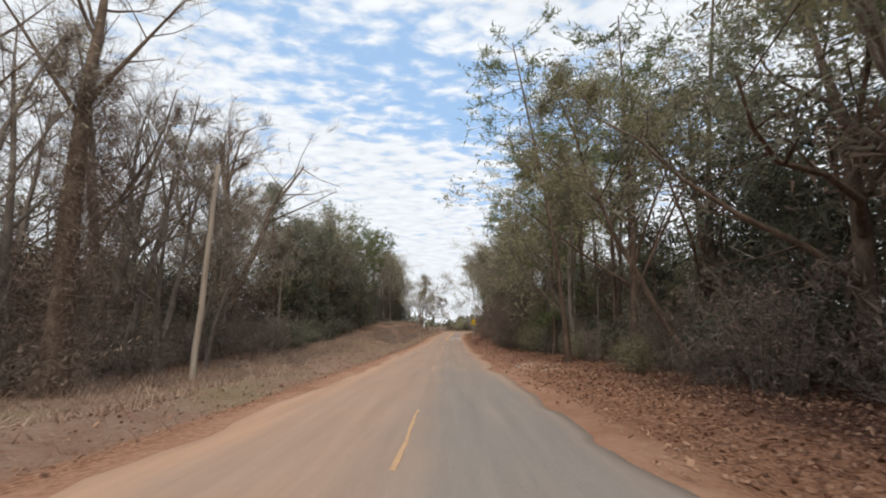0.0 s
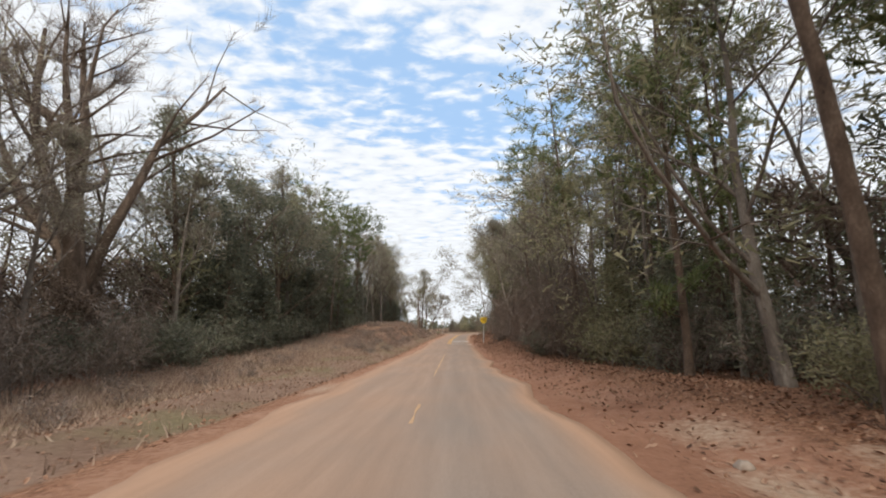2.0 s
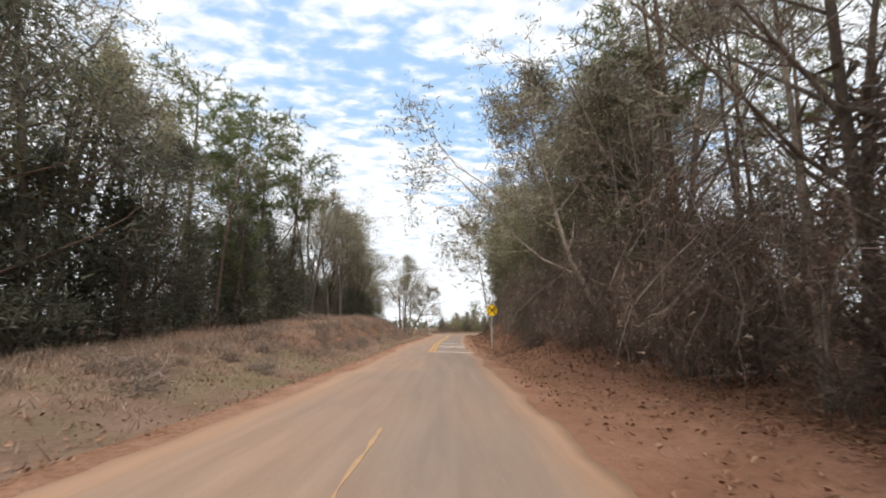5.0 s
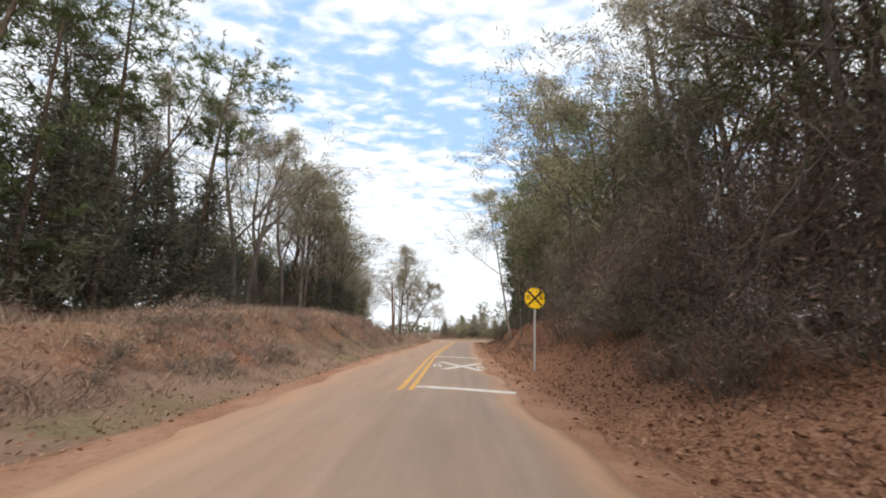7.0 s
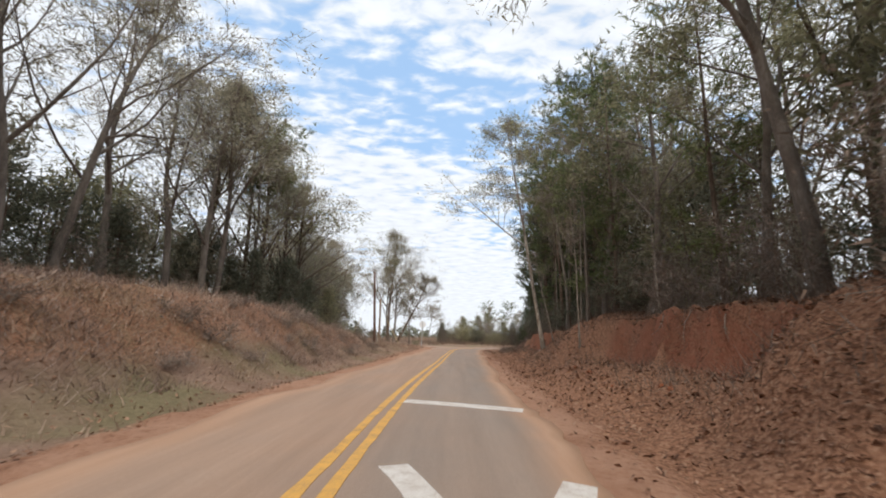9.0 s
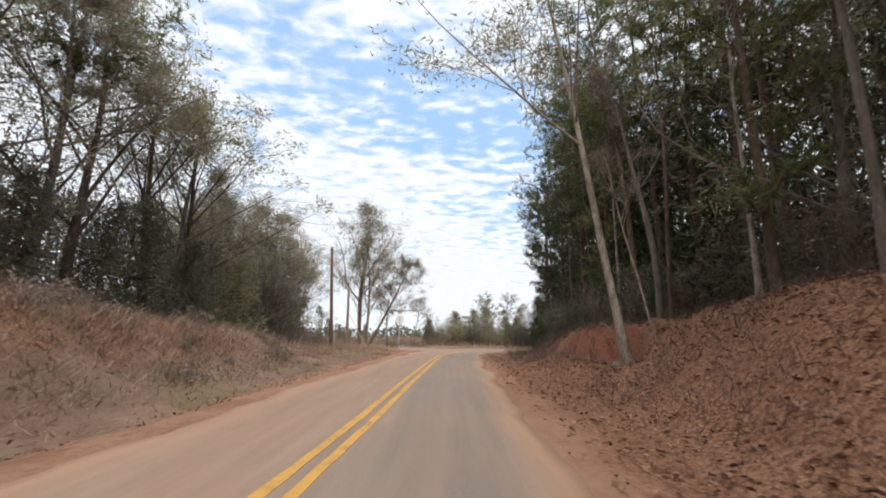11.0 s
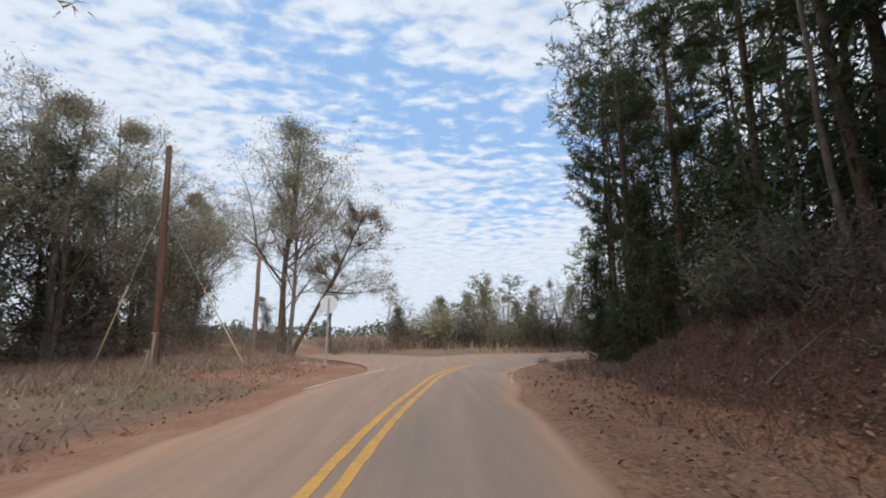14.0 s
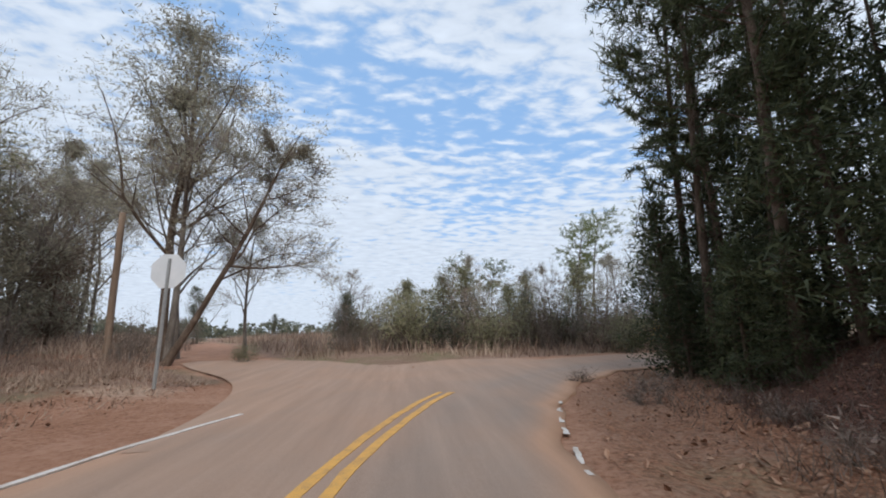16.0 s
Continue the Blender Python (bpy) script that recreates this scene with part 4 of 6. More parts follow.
marks = tagged(new("centre_line"), "double yellow centre line, partly worn and dusty", "road marking", kind="structure")
for off, sd in ((-0.13, 2), (0.14, 3)):
    pts = along(69.5, 135.2, off)
    pts[:, 0] += np.interp(pts[:, 1], [70, 84, 98, 108, 114, 120, 126, 130, 135], [0.0, 0.03, 0.06, 0.03, 0.0, 0.06, 0.12, 0.08, 0.0])
    stripe("yellow_line", pts, 0.135, M_YELLOW, marks, seed=sd, ragged=0.006)
for i, (a, b) in enumerate([(4.6, 8.2), (17.0, 19.2), (24, 26), (32, 48)]):
    stripe("faded_line", along(a, b, 0.06, 0.8), 0.055, M_FADED, marks, seed=10 + i, ragged=0.014)

cross = tagged(new("crossing_marking"), "white rail crossing symbol painted on the asphalt lane", "road marking", kind="structure")
stripe("stop_bar", [(-0.80, 70.30), (1.68, 69.75)], 0.42, M_WHITE, cross, seed=21, ragged=0.01)
stripe("stop_bar", [(-0.80, 84.50), (1.55, 84.02)], 0.46, M_WHITE, cross, seed=22, ragged=0.01)
stripe("cross_arm", [(-0.44, 80.02), (1.24, 75.9)], 0.33, M_WHITE, cross, seed=23, ragged=0.01)
stripe("cross_arm", [(1.40, 79.72), (-0.20, 75.9)], 0.33, M_WHITE, cross, lift=0.010, seed=24, ragged=0.01)


def glyph(text, size):
    """The outline of a letter from the built-in font, as a flat mesh; centred."""
    cu = bpy.data.curves.new("letter", "FONT")
    cu.body, cu.size, cu.align_x, cu.align_y, cu.extrude = text, size, "CENTER", "CENTER", 0.0015
    ob = new("letter", cu)
    bpy.context.view_layer.update()
    me = bpy.data.meshes.new_from_object(ob.evaluated_get(bpy.context.evaluated_depsgraph_get()))
    bpy.data.objects.remove(ob)
    return me


for x, y in ((-0.50, 77.6), (1.32, 77.4)):
    me = glyph("R", 1.0)
    me.materials.clear()
    me.materials.append(M_WHITE)
    for v in me.vertices:
        gx, gy = x + v.co.x * 0.74, y + v.co.y * 2.3
        v.co = (gx, gy, crown_z(gx, gy) + 0.006 + v.co.z)
    ob = new("letter", me)
    ob.parent = cross

edge = tagged(new("edge_line"), "thin white edge line beside the verge", "road marking", kind="structure")
stripe("white_line", along(125.5, 132.4, -3.02), 0.10, M_WHITE, edge, lift=0.028, seed=31, ragged=0.012)
for i in range(12):
    y0 = 127.5 + 0.62 * i + 0.3 * math.sin(i * 2.3)
    stripe("white_line", along(y0, y0 + 0.3 + 0.15 * math.sin(i * 1.7), 2.62 + 0.05 * math.sin(i * 3.1), 0.3), 0.055, M_WHITE, edge, seed=40 + i, ragged=0.02, step=0.14)


# ---- signs and poles ----
def disc(bm, r, y0, y1, n=40, rot=0.0):
    """A plate with n sides that faces along -y, between y0 and y1."""
    f = [bm.verts.new((math.cos(rot + 2 * math.pi * i / n) * r, y0, math.sin(rot + 2 * math.pi * i / n) * r)) for i in range(n)]
    b = [bm.verts.new((v.co.x, y1, v.co.z)) for v in f]
    bm.faces.new(f), bm.faces.new(b[::-1])
    for i in range(n):
        bm.faces.new((f[i], b[i], b[(i + 1) % n], f[(i + 1) % n]))


def box(bm, x0, x1, y0, y1, z0, z1, m=None):
    r = bmesh.ops.create_cube(bm, size=1, matrix=Matrix.Translation(((x0 + x1) / 2, (y0 + y1) / 2, (z0 + z1) / 2)) @ Matrix.Diagonal((x1 - x0, y1 - y0, z1 - z0, 1)))
    if m:
        bmesh.ops.transform(bm, matrix=m, verts=r["verts"])


def channel_post(height, name="post"):
    """A steel U-channel sign post."""
    bm = bmesh.new()
    box(bm, -0.03, 0.03, 0, 0.004, -0.3, height)
    box(bm, -0.034, -0.028, -0.0, 0.03, -0.3, height)
    box(bm, 0.028, 0.034, -0.0, 0.03, -0.3, height)
    box(bm, -0.05, -0.0341, 0.026, 0.03, -0.3, height)
    box(bm, 0.0341, 0.05, 0.026, 0.03, -0.3, height)
    return bm_mesh(name, bm, M_GALV)


def crossing_sign(x, y, zc):
    z0 = ground_z(x, y)
    top = new("warning_sign")
    h = zc - z0
    part("post", channel_post(h + 0.38), top, "galvanised steel post")
    bm = bmesh.new()
    disc(bm, 0.457, -0.012, -0.008, 48)
    bmesh.ops.translate(bm, verts=bm.verts, vec=(0, 0, h))
    plate = part("plate", bm_mesh("plate", bm, M_SIGN_Y), top, "round yellow plate")
    bm = bmesh.new()
    for r0, r1 in ((0.425, 0.438),):
        n = 48
        vs = [[bm.verts.new((math.cos(2 * math.pi * i / n) * r, -0.0145, math.sin(2 * math.pi * i / n) * r + h)) for i in range(n)] for r in (r0, r1)]
        for i in range(n):
            bm.faces.new((vs[0][i], vs[0][(i + 1) % n], vs[1][(i + 1) % n], vs[1][i]))
    part("border", bm_mesh("border", bm, M_BLACK), plate, "thin black border")
    for a, off in ((45, 0), (-45, 0.0015)):
        bm = bmesh.new()
        box(bm, -0.42, 0.42, -0.0165 - off, -0.0125 - off, -0.042, 0.042, Matrix.Rotation(radians(a), 4, "Y"))
        bmesh.ops.translate(bm, verts=bm.verts, vec=(0, 0, h))
        part("cross_bar", bm_mesh("cross_bar", bm, M_BLACK), plate, "black diagonal bar")
    for sx in (-1, 1):
        me = glyph("R", 0.30)
        me.materials.clear()
        me.materials.append(M_BLACK)
        me.transform(Matrix.Translation((sx * 0.275, -0.016, h)) @ Matrix.Rotation(radians(90), 4, "X") @ Matrix.Diagonal((0.95, 1, 1, 1)))
        part("letter", me, plate, "black letter R")
    for dz in (-0.25, 0.25):
        bm = bmesh.new()
        disc(bm, 0.012, -0.02, -0.012, 8)
        bmesh.ops.translate(bm, verts=bm.verts, vec=(0, 0, h + dz))
        part("bolt", bm_mesh("bolt", bm, M_GALV), plate)
    top.matrix_basis = pose(x, y, z0, 0, 1.5, 4)
    tagged(top, "round yellow rail crossing sign on a steel post", "road sign")


crossing_sign(3.57, 77.43, 2.87)


def stop_sign_back(x, y, zc):
    z0 = ground_z(x, y)
    top = new("stop_sign")
    h = zc - z0
    part("post", channel_post(h + 0.33), top, "thin steel post")
    bm = bmesh.new()
    disc(bm, 0.485, -0.004, 0.0, 8, math.pi / 8)
    bmesh.ops.translate(bm, verts=bm.verts, vec=(0, 0.035, h))
    plate = part("plate", bm_mesh("plate", bm, M_ALU), top, "octagonal bare metal back")
    bm = bmesh.new()
    disc(bm, 0.48, 0.0, 0.003, 8, math.pi / 8)
    bmesh.ops.translate(bm, verts=bm.verts, vec=(0, 0.038, h))
    part("face", bm_mesh("face", bm, M_RED), plate, "red face turned away")
    for dz in (-0.3, 0.3):
        bm = bmesh.new()
        disc(bm, 0.014, -0.012, -0.001, 8)
        bmesh.ops.translate(bm, verts=bm.verts, vec=(0, 0.0, h + dz))
        part("bolt", bm_mesh("bolt", bm, M_GALV), plate)
    top.matrix_basis = pose(x, y, z0, 0, 0.8, -4)
    tagged(top, "octagonal sign seen from its bare metal back, on a thin post", "road sign")


stop_sign_back(-3.9, 136.4, 3.82)


def pole(x, y, top_at, r0, r1, mat, label, steps=6):
    z0 = ground_z(x, y)
    tb = Tubes()
    a, b = Vector((x, y, z0 - 0.4)), Vector(top_at)
    rng = np.random.default_rng(int(abs(x * 10)))
    pts = [a.lerp(b, i / steps) + rv(rng, 0.012) for i in range(steps + 1)]
    tb.add(pts, [r0 + (r1 - r0) * i / steps for i in range(steps + 1)], 12)
    t = new("utility_pole")
    t.location = (x, y, z0)
    tb.v = [v - Vector((x, y, z0)) for v in tb.v]
    part("shaft", tb.mesh("shaft", mat), t)
    return tagged(t, label, "utility pole"), b


pole(-11.38, 19.4, (-11.3, 19.4, 9.05), 0.15, 0.11, M_POLE, "bleached grey wooden pole on the grass verge")
p2, p2t = pole(-9.62, 132.0, (-10.2, 132.0, 10.5), 0.17, 0.12, M_POLE_DARK, "tall dark creosoted pole with guy wires")
pole(-11.45, 146.5, (-11.55, 146.5, 8.25), 0.17, 0.14, M_POLE_TAN, "stout bare tan wooden pole with a cut top")


def pole_fittings():
    """Bolts and a bracket at the head of the dark pole."""
    for i, dz in enumerate((0.25, 0.7, 1.6, 2.3)):
        bm = bmesh.new()
        box(bm, -0.17, 0.17, -0.02, 0.02, -0.02, 0.02)
        ob = part("bolt", bm_mesh("bolt", bm, M_GALV), p2)
        ob.location = (p2t.x - p2.location.x + 0.013 * dz, 0, p2t.z - p2.location.z - dz)
    bm = bmesh.new()
    disc(bm, 0.03, -0.03, 0.03, 8)
    box(bm, -0.012, 0.012, -0.012, 0.012, -0.12, 0.03)
    ob = part("insulator", bm_mesh("insulator", bm, M_GALV), p2)
    ob.location = (p2t.x - p2.location.x, 0, p2t.z - p2.location.z + 0.1)


pole_fittings()


def guy_wire(foot, head, guard, label):
    z0 = ground_z(*foot)
    a, b = Vector((*foot, z0 - 0.1)), Vector(head)
    t = new("guy_wire")
    t.location = a
    tb = Tubes()
    tb.add([Vector((0, 0, 0)), (b - a)], [0.011, 0.011], 5)
    part("cable", tb.mesh("cable", M_GALV), t)
    d = (b - a).normalized()
    tb = Tubes()
    tb.add([d * 0.25, d * (0.25 + guard)], [0.032, 0.028], 8)
    part("guard", tb.mesh("guard", M_GUARD), t, "long faded yellow plastic guard")
    return tagged(t, label, "guy wire")


guy_wire((-6.5, 133.2), (-9.95, 132.0, 7.2), 3.6, "steel guy wire with a yellow guard beside the pole")
guy_wire((-13.6, 134.0), (-10.0, 132.0, 8.0), 3.9, "steel guy wire with a yellow guard beside the pole")


def short_post(x, y, h):
    t = new("marker_post")
    z0 = ground_z(x, y)
    tb = Tubes()
    tb.add([Vector((0, 0, -0.2)), Vector((0.01, 0, h * 0.6)), Vector((0.02, 0, h))], [0.07, 0.065, 0.06], 8)
    part("shaft", tb.mesh("shaft", M_POLE), t)
    bm = bmesh.new()
    box(bm, -0.08, 0.10, -0.08, 0.08, h - 0.02, h + 0.05)
    part("cap", bm_mesh("cap", bm, M_STONE), t)
    t.location = (x, y, z0)
    tagged(t, "short weathered wooden marker post in the grass", "post")


short_post(-9.2, 131.0, 1.35)
short_post(-9.0, 130.4, 0.7)


# ---- plants ----
USED = {}
DEEP = {}


def plant(ob, x, y, rot=None, scale=1.0, tilt=(0, 0), rng=None, group="", sink=0.0, label=""):
    """Sets a plant on the ground: the first time itself, then copies of it."""
    z = ground_z(x, y) - sink
    if ob in DEEP:
        DEEP[ob].append(pose(x, y, z, 0, 0, rng.uniform(0, 360)) @ Matrix.Scale(scale, 4))
        return ob
    if rot is None:
        rot = rng.uniform(0, 360)
    m = pose(x, y, z, tilt[0], tilt[1], rot)
    if ob.name in USED:
        o = copy_thing(ob, m @ Matrix.Scale(scale / USED[ob.name], 4))
    else:
        USED[ob.name] = scale
        ob.matrix_basis = m @ Matrix.Scale(scale, 4)
        o = ob
    return tagged(o, label, group=group)


L_BARE = "tall leafless grey hardwood with fine winter twigs"
wood_a = wood_tree(81, 13, 3.0, "dark crowded tree deep in the wood", M_LEAF_DARK)
wood_b = wood_tree(82, 11, 2.8, "dark crowded tree deep in the wood", M_LEAF_DARK)
wood_c = wood_tree(83, 12, 2.8, "olive crowded tree deep in the wood", M_LEAF_OLIVE)
wood_d = wood_tree(84, 9, 3.0, "grey-brown crowded thicket tree deep in the wood", M_LEAF_BROWN, low=0.0)
wood_e = wood_tree(85, 12, 2.8, "grey winter tree crowded at the wood's edge", M_LEAF_GREY, n=380)
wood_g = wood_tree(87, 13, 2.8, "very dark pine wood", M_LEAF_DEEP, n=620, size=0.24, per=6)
wood_far = wood_tree(86, 12, 3.2, "dark crowded tree deep in the wood", M_LEAF_DARK, n=380, size=0.46, per=3)
DEEP = {t: [] for t in (wood_a, wood_b, wood_c, wood_d, wood_e, wood_g, wood_far)}
bare_a = bare_tree(11, 17, 0.30, M_BARK_GREY, L_BARE, fork=0.3, limbs=10, vines=900)
bare_b = bare_tree(12, 16, 0.22, M_BARK_GREY, L_BARE, fork=0.35, limbs=9, lean=(0.1, 0.0))
bare_c = bare_tree(13, 13, 0.16, M_BARK_GREY, "slender leafless grey hardwood with sparse dry leaves", fork=0.3, limbs=9, leaves=5, leafmat=M_LEAF_GREY)
bare_d = bare_tree(14, 19, 0.5, M_BARK_BROWN, "large leafless hardwood with many forked spreading limbs", per=17, fork=0.12, limbs=12, spread=0.8, sub=8, wander=0.12, top=0.8, stout=1.45)
vine_trunk = bare_tree(15, 19, 0.48, M_BARK_BROWN, "massive leafless trunk wrapped in dead brown vines", fork=0.5, limbs=8, vines=2600, lean=(0.0, 0.0), sub=5, wander=0.04)
grey_a = bare_tree(16, 14, 0.18, M_BARK_GREY, "grey hardwood with sparse winter leaves", fork=0.28, limbs=11, leaves=16, leafmat=M_LEAF_GREY, per=6, lsize=0.115, lspread=0.28)
grey_b = bare_tree(17, 15, 0.2, M_BARK_GREY, "grey hardwood with sparse winter leaves", fork=0.3, limbs=11, leaves=16, leafmat=M_LEAF_GREY, per=6, lsize=0.115, lspread=0.28)
over_a = bare_tree(18, 13, 0.15, M_BARK_PALE, "pale hardwood leaning over the road with sparse leaves", fork=0.25, limbs=11, leaves=52, leafmat=M_LEAF_GREY, per=9, lean=(-0.46, 0.05), lsize=0.12)
over_b = bare_tree(28, 15, 0.17, M_BARK_BROWN, "crooked hardwood with a pale olive crown arching over the verge", fork=0.3, limbs=12, leaves=54, leafmat=M_LEAF_OLIVE, per=9, lean=(-0.46, 0.0), lsize=0.105, lspread=0.34, wander=0.11)
olive_a = leafy_tree(21, 15, 0.22, M_BARK_BROWN, M_LEAF_OLIVE, "olive-leaved roadside hardwood with a thick crown", fork=0.2, limbs=12, per=12, size=0.155, spread_l=0.3)
olive_b = leafy_tree(22, 13, 0.18, M_BARK_GREY, M_LEAF_OLIVE, "olive-leaved roadside hardwood with a thick crown", fork=0.15, limbs=12, per=12, size=0.155, spread_l=0.3)
dark_a = leafy_tree(23, 12, 0.2, M_BARK_BROWN, M_LEAF_DARK, "dark evergreen hardwood leafy almost to the ground", fork=0.1, limbs=13, per=12, spread=0.85, size=0.16, spread_l=0.32, twigs=3)
dark_b = leafy_tree(24, 14, 0.22, M_BARK_BROWN, M_LEAF_DARK, "dark evergreen hardwood leafy almost to the ground", fork=0.14, limbs=13, per=12, size=0.16, spread_l=0.32, twigs=3)
big_oak = leafy_tree(25, 16, 0.34, M_BARK_BROWN, M_LEAF_DARK, "large dark evergreen oak with crooked spreading limbs", fork=0.2, limbs=12, spread=0.95, wander=0.14, per=17, size=0.145, spread_l=0.3)
P_L = "tall slender pine with a high needled crown"
pine_a = pine_tree(31, 19, 0.17, P_L, bare=0.5, per=5, nwid=0.055)
pine_b = pine_tree(32, 17, 0.14, P_L, bare=0.42, per=5, nwid=0.055)
pine_c = pine_tree(33, 20, 0.22, "tall pine with a broad rounded crown", bare=0.55, per=14, reach=0.2, tufts=8)
pine_d = pine_tree(34, 13, 0.12, "young pine with soft green boughs down to the verge", bare=0.12, whorls=16, per=5, reach=0.2, tufts=6, lower=0, nwid=0.055)
thin_a = pine_tree(35, 15, 0.08, "thin pine trunk with a small crown in the wood", bare=0.7, whorls=6, per=6, reach=0.12)
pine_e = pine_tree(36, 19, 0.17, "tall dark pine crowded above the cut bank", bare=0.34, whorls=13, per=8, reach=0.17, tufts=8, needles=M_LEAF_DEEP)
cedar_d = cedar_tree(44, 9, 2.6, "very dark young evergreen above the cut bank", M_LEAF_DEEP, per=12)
cedar_a = cedar_tree(41, 8, 2.4, "dense dark cedar leafy to the ground", M_LEAF_DARK)
cedar_b = cedar_tree(42, 6, 2.1, "dense dark cedar leafy to the ground", M_LEAF_DARK)
cedar_c = cedar_tree(43, 7, 2.6, "bushy olive-green young evergreen", M_LEAF_OLIVE)
sh_brown = shrub(51, 2.3, 2.0, "tangled leafless brown shrub at the wood's edge", M_LEAF_BROWN, twigs=4, per=4, size=0.075)
sh_brown2 = shrub(52, 3.0, 2.4, "tangled leafless brown shrub at the wood's edge", M_LEAF_BROWN, stems=18, twigs=4, per=4, size=0.075)
sh_green = shrub(53, 2.2, 2.0, "glossy green bush at the wood's edge", M_LEAF_OLIVE, per=16, twigs=1, size=0.095)
sh_dark = shrub(54, 2.8, 2.4, "dark green undergrowth bush", M_LEAF_DARK, per=10, twigs=2, size=0.14)
vines_a = vine_tangle(61, 5.5, 2.6, "curtain of bare brown vines hanging from the trees")
vines_b = vine_tangle(62, 4.2, 2.2, "curtain of bare brown vines hanging from the trees")
grey_c = bare_tree(19, 15, 0.2, M_BARK_GREY, "winter hardwood with a full pale olive crown", fork=0.22, limbs=12, leaves=34, leafmat=M_LEAF_GREY, per=12, lsize=0.11, lspread=0.36)
low_tree = bare_tree(20, 14, 0.2, M_BARK_BROWN, "spreading hardwood leaning low over the track", fork=0.3, limbs=12, leaves=26, leafmat=M_LEAF_GREY, per=12, lsize=0.10, lspread=0.32, lean=(0.6, -0.05), spread=0.9, sub=8)
junction_tree = leafy_tree(26, 17, 0.24, M_BARK_BROWN, M_LEAF_GREY, "tall tree with a full olive-grey crown past the junction", fork=0.3, limbs=15, per=16, spread=0.66, size=0.115, spread_l=0.36, sub=8)
yellow_bush = shrub(56, 1.6, 1.6, "bush with bright yellow winter leaves beyond the bend", M_LEAF_YELLOW, per=12, twigs=1, size=0.14)
white_tree = bare_tree(71, 17, 0.14, M_BARK_PALE, "pale smooth trunk leaning over the cut bank", fork=0.4, limbs=11, leaves=30, leafmat=M_LEAF_OLIVE, lean=(-0.16, -0.02), wander=0.03, spread=0.95)
sapling = bare_tree(72, 11, 0.075, M_BARK_PALE, "slender pale sapling with few bare branches", fork=0.5, limbs=6, sub=4, subsub=2, per=6, leaves=3, leafmat=M_LEAF_OLIVE, wander=0.05)
sapling_b = bare_tree(73, 13, 0.095, M_BARK_GREY, "slender grey trunk with few bare branches", fork=0.55, limbs=6, sub=4, subsub=2, per=6, leaves=4, leafmat=M_LEAF_GREY, wander=0.05)
weeds = shrub(55, 0.75, 1.1, "clump of dead brown weeds on the grass bank", M_WEED, stems=9, per=2, size=0.09, twigs=3, name="weed_clump", spread=0.16)
R = np.random.default_rng(5)


def near_x(y):
    return float(np.interp(y, CL[:120, 1], CL[:120, 0])) if y < 140 else 0.0


def pick(choices):
    k = [c for c, w in choices]
    w = np.array([w for c, w in choices], float)
    return k[int(R.choice(len(k), p=w / w.sum()))]


def row(y0, y1, step, off, jit, choices, s0=0.85, s1=1.15, group=""):
    """A loose row of plants beside the road; off is the offset from the centre line."""
    y = y0
    while y < y1:
        yy = y + R.uniform(-0.3, 0.3) * step
        plant(pick(choices), near_x(yy) + off + R.normal() * jit, yy, scale=R.uniform(s0, s1), rng=R, group=group)
        y += step


# the left of the road: bare trees and vines first
plant(vine_trunk, -13.6, 15.0, 60, 1.0)
plant(bare_a, -15.2, 18.2, 100, 0.95)
plant(vine_trunk, -17.5, 13.0, 200, 0.85)
plant(bare_b, -15.7, 20.6, 20, 1.0)
plant(bare_a, -18.0, 22.5, 250, 0.9)
plant(bare_b, -19.5, 27.0, 150, 0.9)
plant(bare_c, -13.8, 24.5, 40, 0.85)
plant(bare_d, -20.2, 39.5, 15, 1.42)
plant(bare_c, -17.0, 30.0, 300, 0.95)
plant(bare_b, -23.5, 33.0, 80, 0.9)
plant(bare_a, -25.5, 24.0, 10, 0.85)
plant(bare_b, -24.0, 17.5, 10, 0.9)
plant(bare_c, -23.0, 48.0, 160, 1.0)
for x, y, r, k, sc in ((-16.5, 24.5, 40, bare_b, 0.95), (-18.5, 31.5, 190, bare_a, 0.85), (-21.5, 20.0, 77, bare_b, 1.0), (-25.5, 46.0, 210, bare_a, 0.85)):
    plant(k, x, y, r, sc)
row(4, 34, 2.7, -13.4, 0.7, [(sh_brown, 3), (sh_brown2, 4), (sh_dark, 1)], 0.8, 1.1, "undergrowth on the verge")
row(24, 50, 3.0, -23.0, 0.7, [(wood_e, 2), (wood_b, 1), (wood_d, 2)], 0.5, 0.75)
row(6, 34, 4.0, -16.5, 1.0, [(sh_brown2, 3), (sh_dark, 2), (vines_b, 2)], 0.9, 1.3)
row(8, 36, 7.0, -24.0, 1.8, [(bare_c, 2), (bare_b, 2), (dark_a, 1)], 0.8, 1.05)
# the dark evergreen wall
W_L = "trees along the verge"
row(30, 47, 2.6, -15.0, 0.8, [(sh_dark, 3), (sh_brown2, 3)], 0.9, 1.2)
row(24, 48, 3.2, -18.6, 0.6, [(wood_d, 2), (wood_e, 1), (wood_b, 2)], 0.24, 0.32)
row(32, 48, 3.0, -18.0, 0.8, [(sh_dark, 3), (sh_brown2, 2), (cedar_b, 1)], 0.8, 1.1)
row(47, 58, 3.0, -14.6, 0.6, [(sh_dark, 3), (cedar_b, 2), (sh_brown2, 2)], 0.8, 1.15)
row(46, 62, 4.0, -15.4, 0.8, [(cedar_a, 4), (dark_a, 3), (cedar_b, 1), (cedar_c, 1)], 1.0, 1.35, W_L)
row(62, 88, 2.9, -15.6, 0.7, [(cedar_a, 5), (dark_a, 1)], 0.95, 1.25, W_L)
